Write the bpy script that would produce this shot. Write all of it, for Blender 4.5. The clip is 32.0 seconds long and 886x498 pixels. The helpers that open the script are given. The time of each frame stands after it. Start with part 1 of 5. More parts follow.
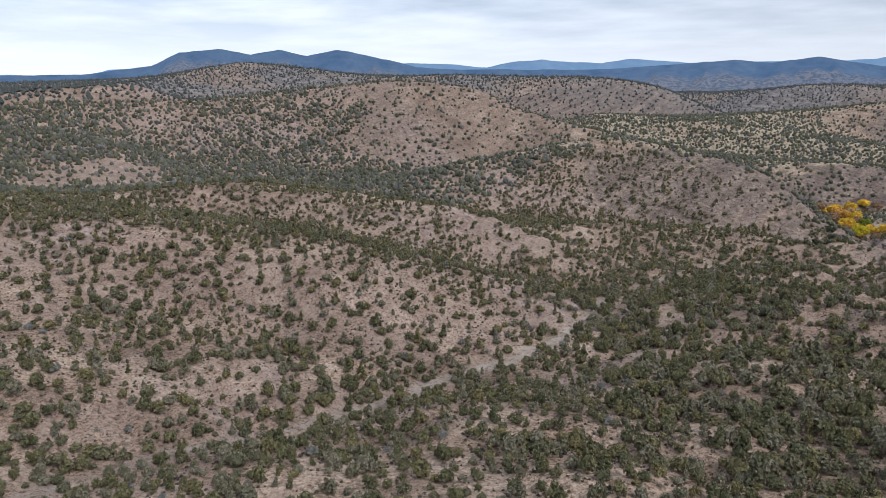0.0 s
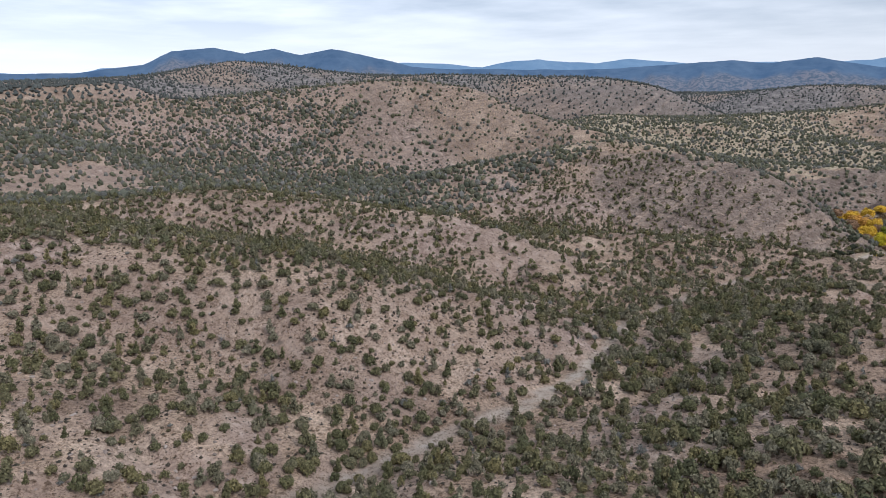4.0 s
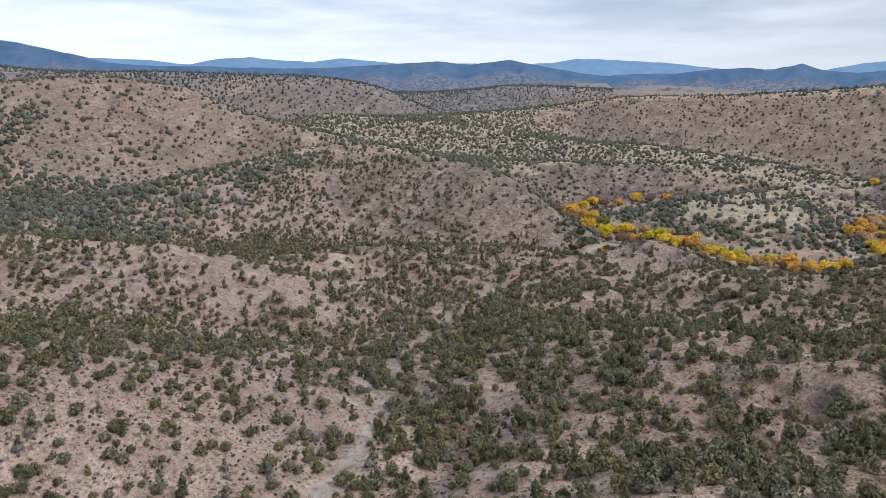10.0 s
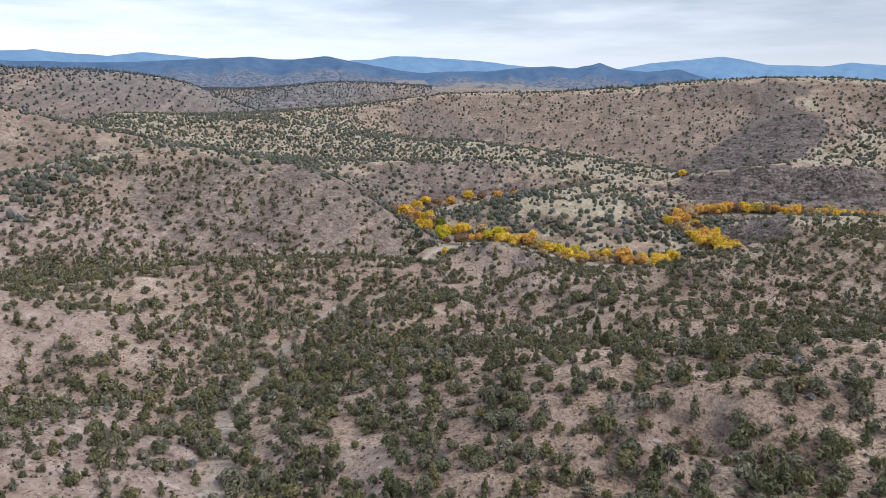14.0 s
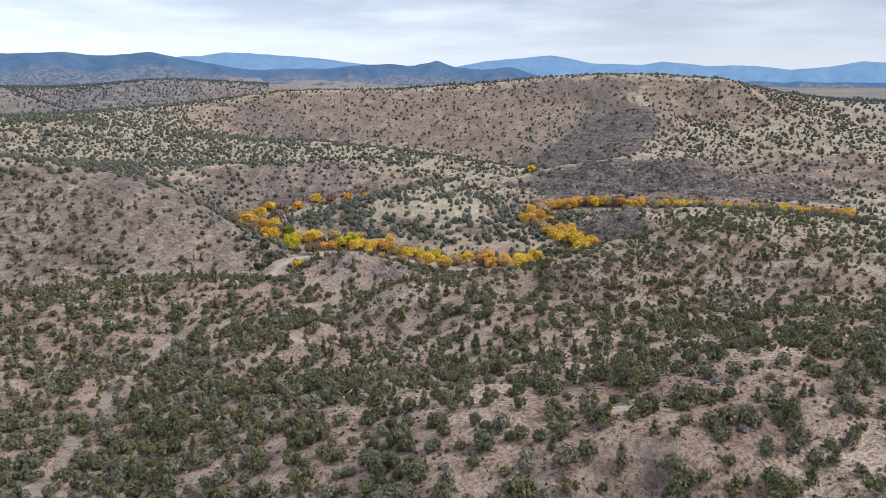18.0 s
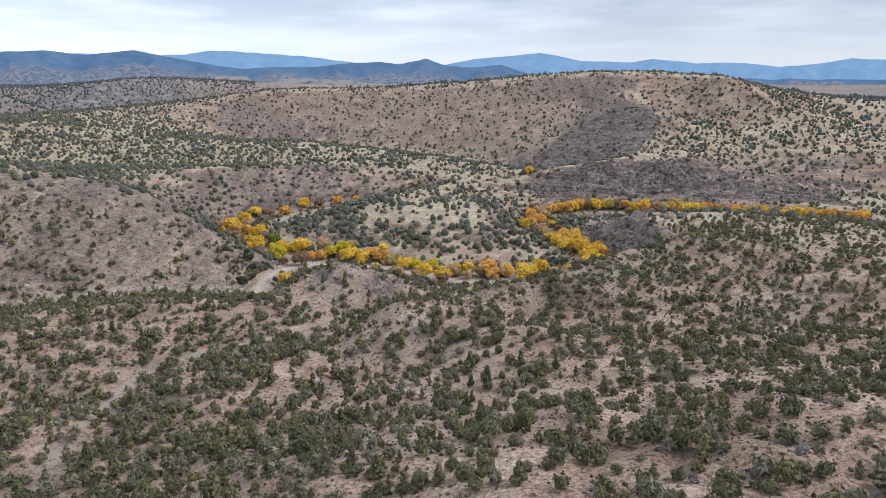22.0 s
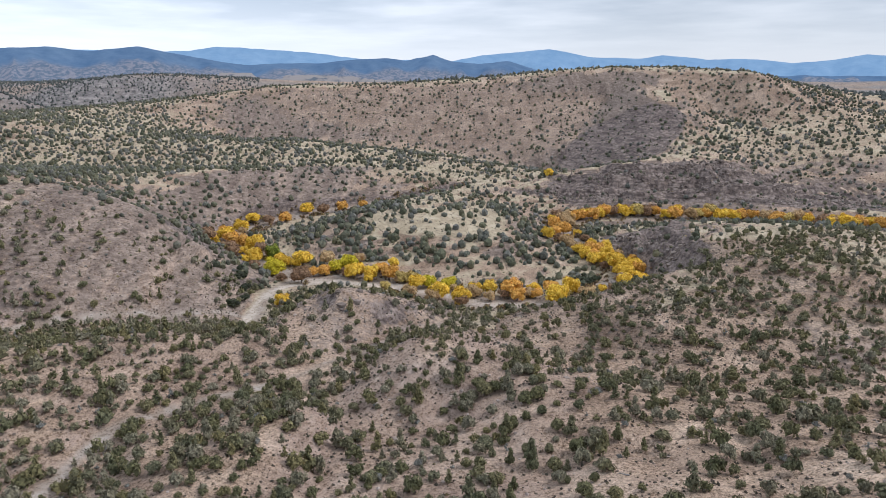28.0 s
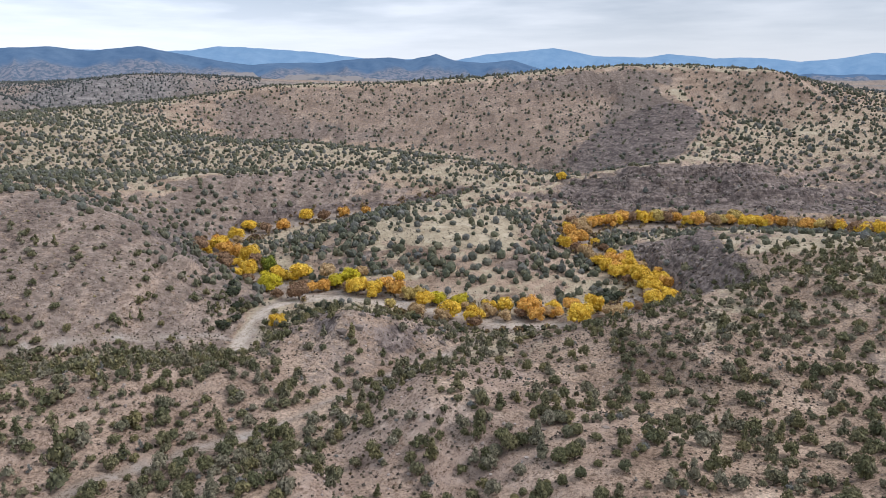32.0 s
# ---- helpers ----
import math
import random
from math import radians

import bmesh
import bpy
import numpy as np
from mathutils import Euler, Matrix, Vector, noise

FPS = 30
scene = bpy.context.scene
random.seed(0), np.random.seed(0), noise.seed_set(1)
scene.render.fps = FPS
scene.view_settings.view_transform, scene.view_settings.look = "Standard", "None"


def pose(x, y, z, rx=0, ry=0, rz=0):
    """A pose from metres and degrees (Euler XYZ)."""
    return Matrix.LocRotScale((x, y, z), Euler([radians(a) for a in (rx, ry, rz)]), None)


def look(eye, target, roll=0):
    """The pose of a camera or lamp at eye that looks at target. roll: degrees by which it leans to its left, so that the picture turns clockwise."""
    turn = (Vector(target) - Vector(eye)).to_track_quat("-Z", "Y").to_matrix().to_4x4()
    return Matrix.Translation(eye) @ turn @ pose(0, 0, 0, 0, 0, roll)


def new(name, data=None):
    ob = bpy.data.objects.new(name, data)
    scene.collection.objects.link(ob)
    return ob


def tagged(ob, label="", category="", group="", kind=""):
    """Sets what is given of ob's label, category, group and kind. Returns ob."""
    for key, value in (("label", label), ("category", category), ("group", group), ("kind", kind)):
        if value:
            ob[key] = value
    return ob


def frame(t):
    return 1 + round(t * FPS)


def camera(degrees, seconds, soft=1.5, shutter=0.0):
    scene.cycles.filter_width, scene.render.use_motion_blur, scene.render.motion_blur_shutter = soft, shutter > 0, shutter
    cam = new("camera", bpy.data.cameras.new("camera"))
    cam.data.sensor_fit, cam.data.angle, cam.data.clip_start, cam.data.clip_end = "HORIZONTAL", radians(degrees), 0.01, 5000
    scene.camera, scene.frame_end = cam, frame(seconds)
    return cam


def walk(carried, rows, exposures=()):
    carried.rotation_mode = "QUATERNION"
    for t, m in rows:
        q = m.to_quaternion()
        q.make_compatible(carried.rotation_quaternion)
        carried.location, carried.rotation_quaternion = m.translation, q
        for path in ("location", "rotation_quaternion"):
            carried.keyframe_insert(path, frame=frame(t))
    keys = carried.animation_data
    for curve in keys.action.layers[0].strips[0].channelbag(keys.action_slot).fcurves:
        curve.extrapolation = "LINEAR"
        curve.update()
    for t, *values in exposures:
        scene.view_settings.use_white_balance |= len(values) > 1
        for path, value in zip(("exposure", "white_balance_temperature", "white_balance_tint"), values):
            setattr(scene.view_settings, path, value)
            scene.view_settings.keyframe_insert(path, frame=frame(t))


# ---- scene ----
cam = camera(63.99, 32.0, soft=0.7)
PATH = [
    (0, pose(115.37, -243.09, 124.11, 0, 0, 49.79) @ pose(0, 0, 0, 77.45) @ pose(0, 0, 0, 0, 0, -0.24)),
    (1, pose(108.26, -237.99, 124.22, 0, 0, 49.89) @ pose(0, 0, 0, 77.44) @ pose(0, 0, 0, 0, 0, -0.21)),
    (2, pose(101.10, -232.89, 124.30, 0, 0, 49.98) @ pose(0, 0, 0, 77.43) @ pose(0, 0, 0, 0, 0, -0.17)),
    (2.5, pose(97.55, -230.35, 124.33, 0, 0, 50.04) @ pose(0, 0, 0, 77.43) @ pose(0, 0, 0, 0, 0, -0.15)),
    (4.5, pose(83.31, -220.13, 124.42, 0, 0, 48.42) @ pose(0, 0, 0, 77.43) @ pose(0, 0, 0, 0, 0, -0.02)),
    (5, pose(79.74, -217.38, 124.41, 0, 0, 46.93) @ pose(0, 0, 0, 77.43) @ pose(0, 0, 0, 0, 0, 0.01)),
    (5.5, pose(76.15, -214.57, 124.40, 0, 0, 45.45) @ pose(0, 0, 0, 77.44) @ pose(0, 0, 0, 0, 0, 0.03)),
    (6, pose(72.55, -211.68, 124.38, 0, 0, 43.84) @ pose(0, 0, 0, 77.44) @ pose(0, 0, 0, 0, 0, 0.04)),
    (6.5, pose(68.97, -208.75, 124.38, 0, 0, 42.21) @ pose(0, 0, 0, 77.44) @ pose(0, 0, 0, 0, 0, 0.06)),
    (7, pose(65.46, -205.78, 124.38, 0, 0, 40.23) @ pose(0, 0, 0, 77.44) @ pose(0, 0, 0, 0, 0, 0.08)),
    (7.5, pose(62.00, -202.76, 124.38, 0, 0, 37.26) @ pose(0, 0, 0, 77.45) @ pose(0, 0, 0, 0, 0, 0.09)),
    (8, pose(58.60, -199.66, 124.40, 0, 0, 34.53) @ pose(0, 0, 0, 77.44) @ pose(0, 0, 0, 0, 0, 0.09)),
    (8.5, pose(55.27, -196.43, 124.40, 0, 0, 32.57) @ pose(0, 0, 0, 77.42) @ pose(0, 0, 0, 0, 0, 0.08)),
    (9, pose(52.02, -193.02, 124.40, 0, 0, 30.79) @ pose(0, 0, 0, 77.38) @ pose(0, 0, 0, 0, 0, 0.08)),
    (9.5, pose(48.85, -189.47, 124.38, 0, 0, 28.97) @ pose(0, 0, 0, 77.36) @ pose(0, 0, 0, 0, 0, 0.06)),
    (10, pose(45.77, -185.85, 124.33, 0, 0, 27.16) @ pose(0, 0, 0, 77.35) @ pose(0, 0, 0, 0, 0, 0.06)),
    (11, pose(40.07, -178.37, 124.18, 0, 0, 23.56) @ pose(0, 0, 0, 77.31) @ pose(0, 0, 0, 0, 0, 0.08)),
    (12, pose(35.00, -170.67, 124.00, 0, 0, 19.88) @ pose(0, 0, 0, 77.27) @ pose(0, 0, 0, 0, 0, 0.11)),
    (13, pose(30.25, -162.71, 123.81, 0, 0, 16.33) @ pose(0, 0, 0, 77.20) @ pose(0, 0, 0, 0, 0, 0.16)),
    (14, pose(26.19, -154.29, 123.50, 0, 0, 12.82) @ pose(0, 0, 0, 77.15) @ pose(0, 0, 0, 0, 0, 0.21)),
    (14.5, pose(24.36, -149.98, 123.30, 0, 0, 11.02) @ pose(0, 0, 0, 77.15) @ pose(0, 0, 0, 0, 0, 0.22)),
    (16.5, pose(18.00, -132.15, 122.24, 0, 0, 7.15) @ pose(0, 0, 0, 77.06) @ pose(0, 0, 0, 0, 0, 0.12)),
    (17, pose(16.94, -127.85, 122.04, 0, 0, 5.99) @ pose(0, 0, 0, 77.06) @ pose(0, 0, 0, 0, 0, 0.10)),
    (17.5, pose(16.01, -123.60, 121.86, 0, 0, 2.88) @ pose(0, 0, 0, 77.04) @ pose(0, 0, 0, 0, 0, 0.09)),
    (18, pose(15.14, -119.38, 121.73, 0, 0, 0.18) @ pose(0, 0, 0, 77.02) @ pose(0, 0, 0, 0, 0, 0.08)),
    (18.5, pose(14.37, -115.22, 121.63, 0, 0, 0.19) @ pose(0, 0, 0, 77.00) @ pose(0, 0, 0, 0, 0, 0.06)),
    (19, pose(13.68, -111.13, 121.56, 0, 0, 0.18) @ pose(0, 0, 0, 76.99) @ pose(0, 0, 0, 0, 0, 0.04)),
    (19.5, pose(12.99, -107.07, 121.50, 0, 0, -0.21) @ pose(0, 0, 0, 76.97) @ pose(0, 0, 0, 0, 0, 0.02)),
    (20, pose(12.29, -102.99, 121.47, 0, 0, -0.78) @ pose(0, 0, 0, 76.96) @ pose(0, 0, 0, 0, 0, -0.01)),
    (20.5, pose(11.61, -98.82, 121.44, 0, 0, -0.78) @ pose(0, 0, 0, 76.95) @ pose(0, 0, 0, 0, 0, -0.03)),
    (21, pose(10.96, -94.55, 121.40, 0, 0, -0.76) @ pose(0, 0, 0, 76.94) @ pose(0, 0, 0, 0, 0, -0.04)),
    (22, pose(9.73, -85.73, 121.31, 0, 0, -0.72) @ pose(0, 0, 0, 76.88) @ pose(0, 0, 0, 0, 0, -0.08)),
    (23, pose(8.60, -77.05, 121.16, 0, 0, -0.64) @ pose(0, 0, 0, 76.81) @ pose(0, 0, 0, 0, 0, -0.10)),
    (24, pose(7.58, -68.59, 121.00, 0, 0, -0.54) @ pose(0, 0, 0, 76.74) @ pose(0, 0, 0, 0, 0, -0.11)),
    (25, pose(6.55, -60.14, 120.87, 0, 0, -0.40) @ pose(0, 0, 0, 76.71) @ pose(0, 0, 0, 0, 0, -0.11)),
    (25.5, pose(6.06, -55.89, 120.80, 0, 0, -0.39) @ pose(0, 0, 0, 76.69) @ pose(0, 0, 0, 0, 0, -0.10)),
    (27.5, pose(4.13, -38.64, 120.61, 0, 0, -0.26) @ pose(0, 0, 0, 76.65) @ pose(0, 0, 0, 0, 0, -0.06)),
    (28, pose(3.65, -34.36, 120.55, 0, 0, -0.24) @ pose(0, 0, 0, 76.63) @ pose(0, 0, 0, 0, 0, -0.07)),
    (29, pose(2.72, -25.80, 120.42, 0, 0, -0.17) @ pose(0, 0, 0, 76.62) @ pose(0, 0, 0, 0, 0, -0.10)),
    (30, pose(1.83, -17.16, 120.30, 0, 0, -0.13) @ pose(0, 0, 0, 76.59) @ pose(0, 0, 0, 0, 0, -0.13)),
    (31, pose(0.92, -8.54, 120.16, 0, 0, -0.06) @ pose(0, 0, 0, 76.59) @ pose(0, 0, 0, 0, 0, -0.16)),
    (32, pose(-0.00, 0.00, 120.00, 0, 0, -0.00) @ pose(0, 0, 0, 76.59) @ pose(0, 0, 0, 0, 0, -0.17)),
]
walk(cam, PATH, [(0, 0.02, 5980, 14), (9, 0.14, 5950, 13), (14, 0.31, 5930, 13), (19, 0.36, 5920, 13), (26, 0.37, 5960, 13), (32, 0.34, 6060, 14)])

# ---- world and light: a bright, layered overcast ----
SUN_EL, SUN_AZ = radians(46), radians(88)
world = bpy.data.worlds.new("world")
scene.world = world
world.use_nodes = True
wn, wl = world.node_tree.nodes, world.node_tree.links
wn.clear()
w_out = wn.new("ShaderNodeOutputWorld")
w_bg = wn.new("ShaderNodeBackground")
w_sky = wn.new("ShaderNodeTexSky")
w_sky.sky_type, w_sky.sun_disc = "NISHITA", False
w_sky.sun_elevation, w_sky.sun_rotation = SUN_EL, SUN_AZ
w_co = wn.new("ShaderNodeTexCoord")
w_sep = wn.new("ShaderNodeSeparateXYZ")
wl.new(w_co.outputs["Generated"], w_sep.inputs[0])
# the cloud deck: the direction projected on a level sheet, so that the bands flatten towards the horizon
w_up = wn.new("ShaderNodeMath"); w_up.operation = "MAXIMUM"; w_up.inputs[1].default_value = 0.0
wl.new(w_sep.outputs[2], w_up.inputs[0])
w_add = wn.new("ShaderNodeMath"); w_add.operation = "ADD"; w_add.inputs[1].default_value = 0.06
wl.new(w_up.outputs[0], w_add.inputs[0])
w_div = wn.new("ShaderNodeVectorMath"); w_div.operation = "DIVIDE"
w_cmb = wn.new("ShaderNodeCombineXYZ")
for k in range(3):
    wl.new(w_add.outputs[0], w_cmb.inputs[k])
wl.new(w_co.outputs["Generated"], w_div.inputs[0]); wl.new(w_cmb.outputs[0], w_div.inputs[1])
w_noise = wn.new("ShaderNodeTexNoise")
w_noise.inputs["Scale"].default_value, w_noise.inputs["Detail"].default_value = 0.75, 7.0
w_noise.inputs["Roughness"].default_value = 0.52
wl.new(w_div.outputs[0], w_noise.inputs["Vector"])
w_ramp = wn.new("ShaderNodeValToRGB")
w_ramp.color_ramp.elements[0].position, w_ramp.color_ramp.elements[0].color = 0.38, (0.50, 0.565, 0.63, 1)
w_ramp.color_ramp.elements[1].position, w_ramp.color_ramp.elements[1].color = 0.68, (0.82, 0.86, 0.892, 1)
wl.new(w_noise.outputs["Fac"], w_ramp.inputs[0])
w_hor = wn.new("ShaderNodeMapRange")
w_hor.inputs["From Min"].default_value, w_hor.inputs["From Max"].default_value = 0.02, 0.11
wl.new(w_sep.outputs[2], w_hor.inputs["Value"])
w_low = wn.new("ShaderNodeMix"); w_low.data_type = "RGBA"
w_low.inputs[6].default_value = (0.845, 0.88, 0.905, 1)
wl.new(w_hor.outputs[0], w_low.inputs[0]); wl.new(w_ramp.outputs[0], w_low.inputs[7])
w_gain = wn.new("ShaderNodeMix"); w_gain.data_type = "RGBA"; w_gain.inputs[0].default_value = 0.12
w_skyg = wn.new("ShaderNodeVectorMath"); w_skyg.operation = "SCALE"; w_skyg.inputs["Scale"].default_value = 0.12
wl.new(w_sky.outputs[0], w_skyg.inputs[0])
wl.new(w_low.outputs[2], w_gain.inputs[6]); wl.new(w_skyg.outputs[0], w_gain.inputs[7])
# brighter towards the west
w_west = wn.new("ShaderNodeMapRange")
w_west.inputs["From Min"].default_value, w_west.inputs["From Max"].default_value = -1.0, 0.3
w_west.inputs["To Min"].default_value, w_west.inputs["To Max"].default_value = 1.25, 0.74
wl.new(w_sep.outputs[0], w_west.inputs["Value"]); wl.new(w_west.outputs[0], w_bg.inputs["Strength"])
wl.new(w_gain.outputs[2], w_bg.inputs[0]); wl.new(w_bg.outputs[0], w_out.inputs[0])
sun = new("sun", bpy.data.lights.new("sun", "SUN"))
sun.data.energy, sun.data.angle, sun.data.color = 1.75, radians(20), (1.0, 0.97, 0.93)
sun.matrix_world = look((math.sin(SUN_AZ) * math.cos(SUN_EL) * 900, math.cos(SUN_AZ) * math.cos(SUN_EL) * 900, math.sin(SUN_EL) * 900), (0, 0, 0))

# ---- number helpers ----
U = 1.6  # metres to one unit of the plan below


def hash2(ix, iy, seed):
    n = (ix * 374761393 + iy * 668265263 + seed * 974634777) & 0x7FFFFFFF
    n = ((n ^ (n >> 13)) * 1274126177) & 0x7FFFFFFF
    return ((n ^ (n >> 16)) & 0xFFFFF) / float(0xFFFFF)


def vnoise(x, y, seed):
    """Smooth noise in -1..1 on arrays."""
    ix, iy = np.floor(x).astype(np.int64), np.floor(y).astype(np.int64)
    fx, fy = x - ix, y - iy
    fx, fy = fx * fx * fx * (fx * (fx * 6 - 15) + 10), fy * fy * fy * (fy * (fy * 6 - 15) + 10)
    a, b = hash2(ix, iy, seed), hash2(ix + 1, iy, seed)
    c, d = hash2(ix, iy + 1, seed), hash2(ix + 1, iy + 1, seed)
    return 2 * ((a * (1 - fx) + b * fx) * (1 - fy) + (c * (1 - fx) + d * fx) * fy) - 1


def fbm(x, y, size, octaves, seed):
    s, amp, total = 0.0, 1.0, 0.0
    for o in range(octaves):
        s = s + amp * vnoise(x / size + 17.3 * o, y / size - 9.1 * o, seed + o)
        total += amp
        size, amp = size * 0.5, amp * 0.5
    return s / total


def smooth(lo, hi, v):
    t = np.clip((v - lo) / (hi - lo), 0, 1)
    return t * t * (3 - 2 * t)


def samples(line, step):
    out = []
    for p, q in zip(line, line[1:]):
        n = max(1, int(math.hypot(q[0] - p[0], q[1] - p[1]) / step))
        out += [tuple(p[k] + (q[k] - p[k]) * i / n for k in range(len(p))) for i in range(n)]
    return out + [tuple(line[-1])]


def line_distance(x, y, line):
    d = np.full(x.shape, 1e9)
    for p, q in zip(line, line[1:]):
        ux, uy = q[0] - p[0], q[1] - p[1]
        t = np.clip(((x - p[0]) * ux + (y - p[1]) * uy) / (ux * ux + uy * uy), 0, 1)
        d = np.minimum(d, np.hypot(x - p[0] - t * ux, y - p[1] - t * uy))
    return d


# ---- the lie of the land: crests, spurs and water lines as (x, y, height) in plan units ----
RIVER = [(330, 280, 5), (230, 307, 5), (190, 323, 5), (150, 336, 5), (110, 340, 5), (84, 340, 5), (63, 328, 5), (60, 300, 5), (62, 278, 5), (68, 258, 5), (72, 242, 5), (72, 226, 5),
         (66, 215, 5), (56, 208, 5), (47, 202, 5), (38, 199, 5), (14, 198, 5), (-4, 209, 5), (-27, 229, 5.5), (-50, 228, 5.5), (-75, 258, 6), (-93, 285, 6),
         (-95, 303, 6.5), (-80, 338, 7), (-53, 356, 8), (-36, 362, 9), (10, 388, 15)]
SIDE_WASH = [(-50, 228, 5.5), (-56, 212, 5.5), (-55, 196, 5.5), (-54, 186, 6), (-54, 176, 6.5)]
WASH = [(-8, -150, 36), (-15, -138, 32), (-21, -122, 29), (-21, -108, 26.5), (-23, -94, 24), (-26, -75, 21.5), (-28, -60, 20.3), (-27, -50, 20),
        (-31, -34, 19.7), (-38, -10, 19), (-50, 14, 17.5), (-57, 53, 15), (-60, 75, 13.8), (-57, 97, 13), (-40, 112, 12.5), (-27, 124, 12),
        (-15, 142, 10.5), (0, 163, 8), (10, 185, 5.5)]
FOOT_WASH = [(-330, -20, 30), (-260, 20, 24), (-200, 60, 18), (-165, 100, 14), (-144, 129, 12), (-115, 150, 11.5), (-88, 173, 10),
             (-68, 180, 8), (-52, 188, 6)]
NEAR_GULLIES = [
    [(-94, -112, 39), (-80, -105, 33), (-70, -97, 29.5), (-64, -88, 28), (-52, -88, 26), (-37, -90, 24.5), (-26, -82, 22.5)],
    [(-190, -60, 34), (-130, -30, 30), (-108, -8, 25), (-92, 14, 18.5), (-75, 14, 18), (-52, 14, 17.5)],
    [(170, 100, 22), (120, 118, 17), (88, 128, 15), (61, 119, 13.5), (45, 125, 13), (35, 131, 12.5), (25, 150, 10), (18, 175, 7)],
    [(-15, 55, 17), (-9, 81, 12), (-11, 92, 12), (-20, 117, 11.5)],
    [(12, 85, 15), (4, 101, 12.5), (-4, 98, 12.5), (-10, 96, 12)],
    [(-110, 60, 17), (-89, 75, 15), (-62, 78, 13.5)],
    [(-75, 172, 9), (-64, 170, 7.5), (-52, 169, 7.5), (-44, 170, 8.5)],
]
CANYON_GULLIES = [
    [(-400, 20, 31), (-325, 110, 26), (-292, 200, 24), (-268, 228, 31), (-252, 248, 38)],
    [(-150, 590, 25), (0, 560, 18), (80, 500, 12), (110, 440, 14)],
    [(150.5, 538.0, 47.8), (132.1, 500.0, 36.1), (114.1, 465.0, 24.2), (96.8, 438.0, 16.7)],
    [(215, 540, 48), (230, 480, 40), (262, 430, 31), (310, 390, 22)],
    [(-760, 330, 50), (-660, 430, 44), (-580, 520, 36), (-520, 640, 30), (-450, 760, 26), (-420, 880, 24)],
    [(-700, 1000, 34), (-580, 1040, 26), (-440, 1080, 24), (-300, 1100, 26), (-150, 1080, 34)],
]
FAR_VALLEYS = [
    [(-640, 150, 52), (-580, 260, 46), (-470, 290, 42), (-400, 340, 36), (-300, 370, 30), (-200, 400, 25), (-130, 410, 22)],
    [(60, -18, 30), (45, -14, 29), (31, -9, 28), (15, -13, 27.5), (-2, -11, 25.5), (-24, -4, 22.5)],
]
GULLIES = NEAR_GULLIES + CANYON_GULLIES + FAR_VALLEYS
NEAR_HILLS = [
    [(-90, -150, 41), (-47, -131, 35.5), (-36, -116, 31), (-49, -97, 29.5)],
    [(-145, -180, 50), (-112, -126, 46), (-110, -108, 45), (-98, -80, 43), (-87, -68, 41), (-78, -60, 39.5), (-66, -45, 35.5), (-60, -30, 31), (-51, -12, 24.5)],
    [(-80, -71, 40), (-72, -73, 38), (-61, -74, 34.5), (-50, -70, 29)],
    [(-225, -110, 42), (-192, -61, 41.5), (-165, -25, 39)],
    [(-138, -78, 42.5), (-116, -60, 38)],
    [(-220, -20, 40), (-160, 0, 38), (-122, 33, 31), (-103, 37, 27.5), (-92, 38, 25), (-78, 46, 17)],
]
LEFT_HILLS = [
    [(-140, 85, 19), (-109, 105, 21), (-90, 110, 21), (-76, 119, 20.5), (-60, 123, 19.5), (-45, 135, 18), (-41, 152, 14)],
    [(-245, 130, 35), (-236, 177, 41), (-222, 205, 46), (-205, 222, 49), (-185, 232, 46), (-160, 240, 41), (-140, 236, 38.5), (-118, 234, 34.5), (-102, 228, 30), (-90, 228, 22), (-84, 236, 14)],
    [(-125, 157, 17), (-113, 169, 22), (-117, 189, 27), (-145, 216, 36)],
    [(-100, 182, 22), (-90, 193, 23), (-76, 208, 13)],
    [(-640, -60, 72), (-560, -20, 80), (-560, 45, 85), (-520, 62, 71)],
]
BIG_HILL = [
    [(-545, 80, 69), (-490, 155, 79), (-453, 178, 82), (-411, 187, 85), (-389, 216, 85), (-361, 250, 80), (-330, 263, 63), (-292, 280, 52), (-240, 287, 43), (-195, 310, 34)],
    [(-125, 330, 25), (-115, 345, 28), (-80, 378, 24), (-48, 388, 20)],
    [(-310, 490, 48), (-217, 505, 38), (-179, 470, 34), (-102, 500, 33), (-34, 490, 27), (25, 460, 22), (57, 424, 19)],
    [(-278, 588, 45), (-247, 655, 57), (-160, 681, 69), (-45, 699, 70), (61, 677, 73), (113, 671, 80), (185, 634, 82), (252, 555, 80), (300, 565, 70), (340, 570, 60), (430, 560, 52)],
]
NORTH_RIDGE = [
    [(350, 530, 48), (380, 500, 42)],
    [(158, 610, 65), (164, 565, 63), (180, 530, 60.5), (182, 500, 50), (166, 465, 38), (140, 425, 29)],
    [(148.5, 620.0, 55.6), (111.5, 565.0, 36.9), (76.4, 510.0, 20.7)],
    [(61, 677, 73), (45, 610, 46), (40, 580, 30)],
    [(76, 354, 10), (112, 356, 11), (150, 352, 11), (190, 340, 10), (232, 325, 9)],
    [(50, 402, 15), (62, 396, 19), (76, 391, 22), (100, 390, 27), (124, 391, 30.5), (155, 391, 30.5), (172, 389, 26.5), (187, 386, 21.5), (205, 382, 16), (245, 368, 9)],
    [(-5, 264, 15), (-33, 291, 17), (-20, 320, 17), (0, 345, 17), (20, 375, 18), (50, 402, 20)],
]
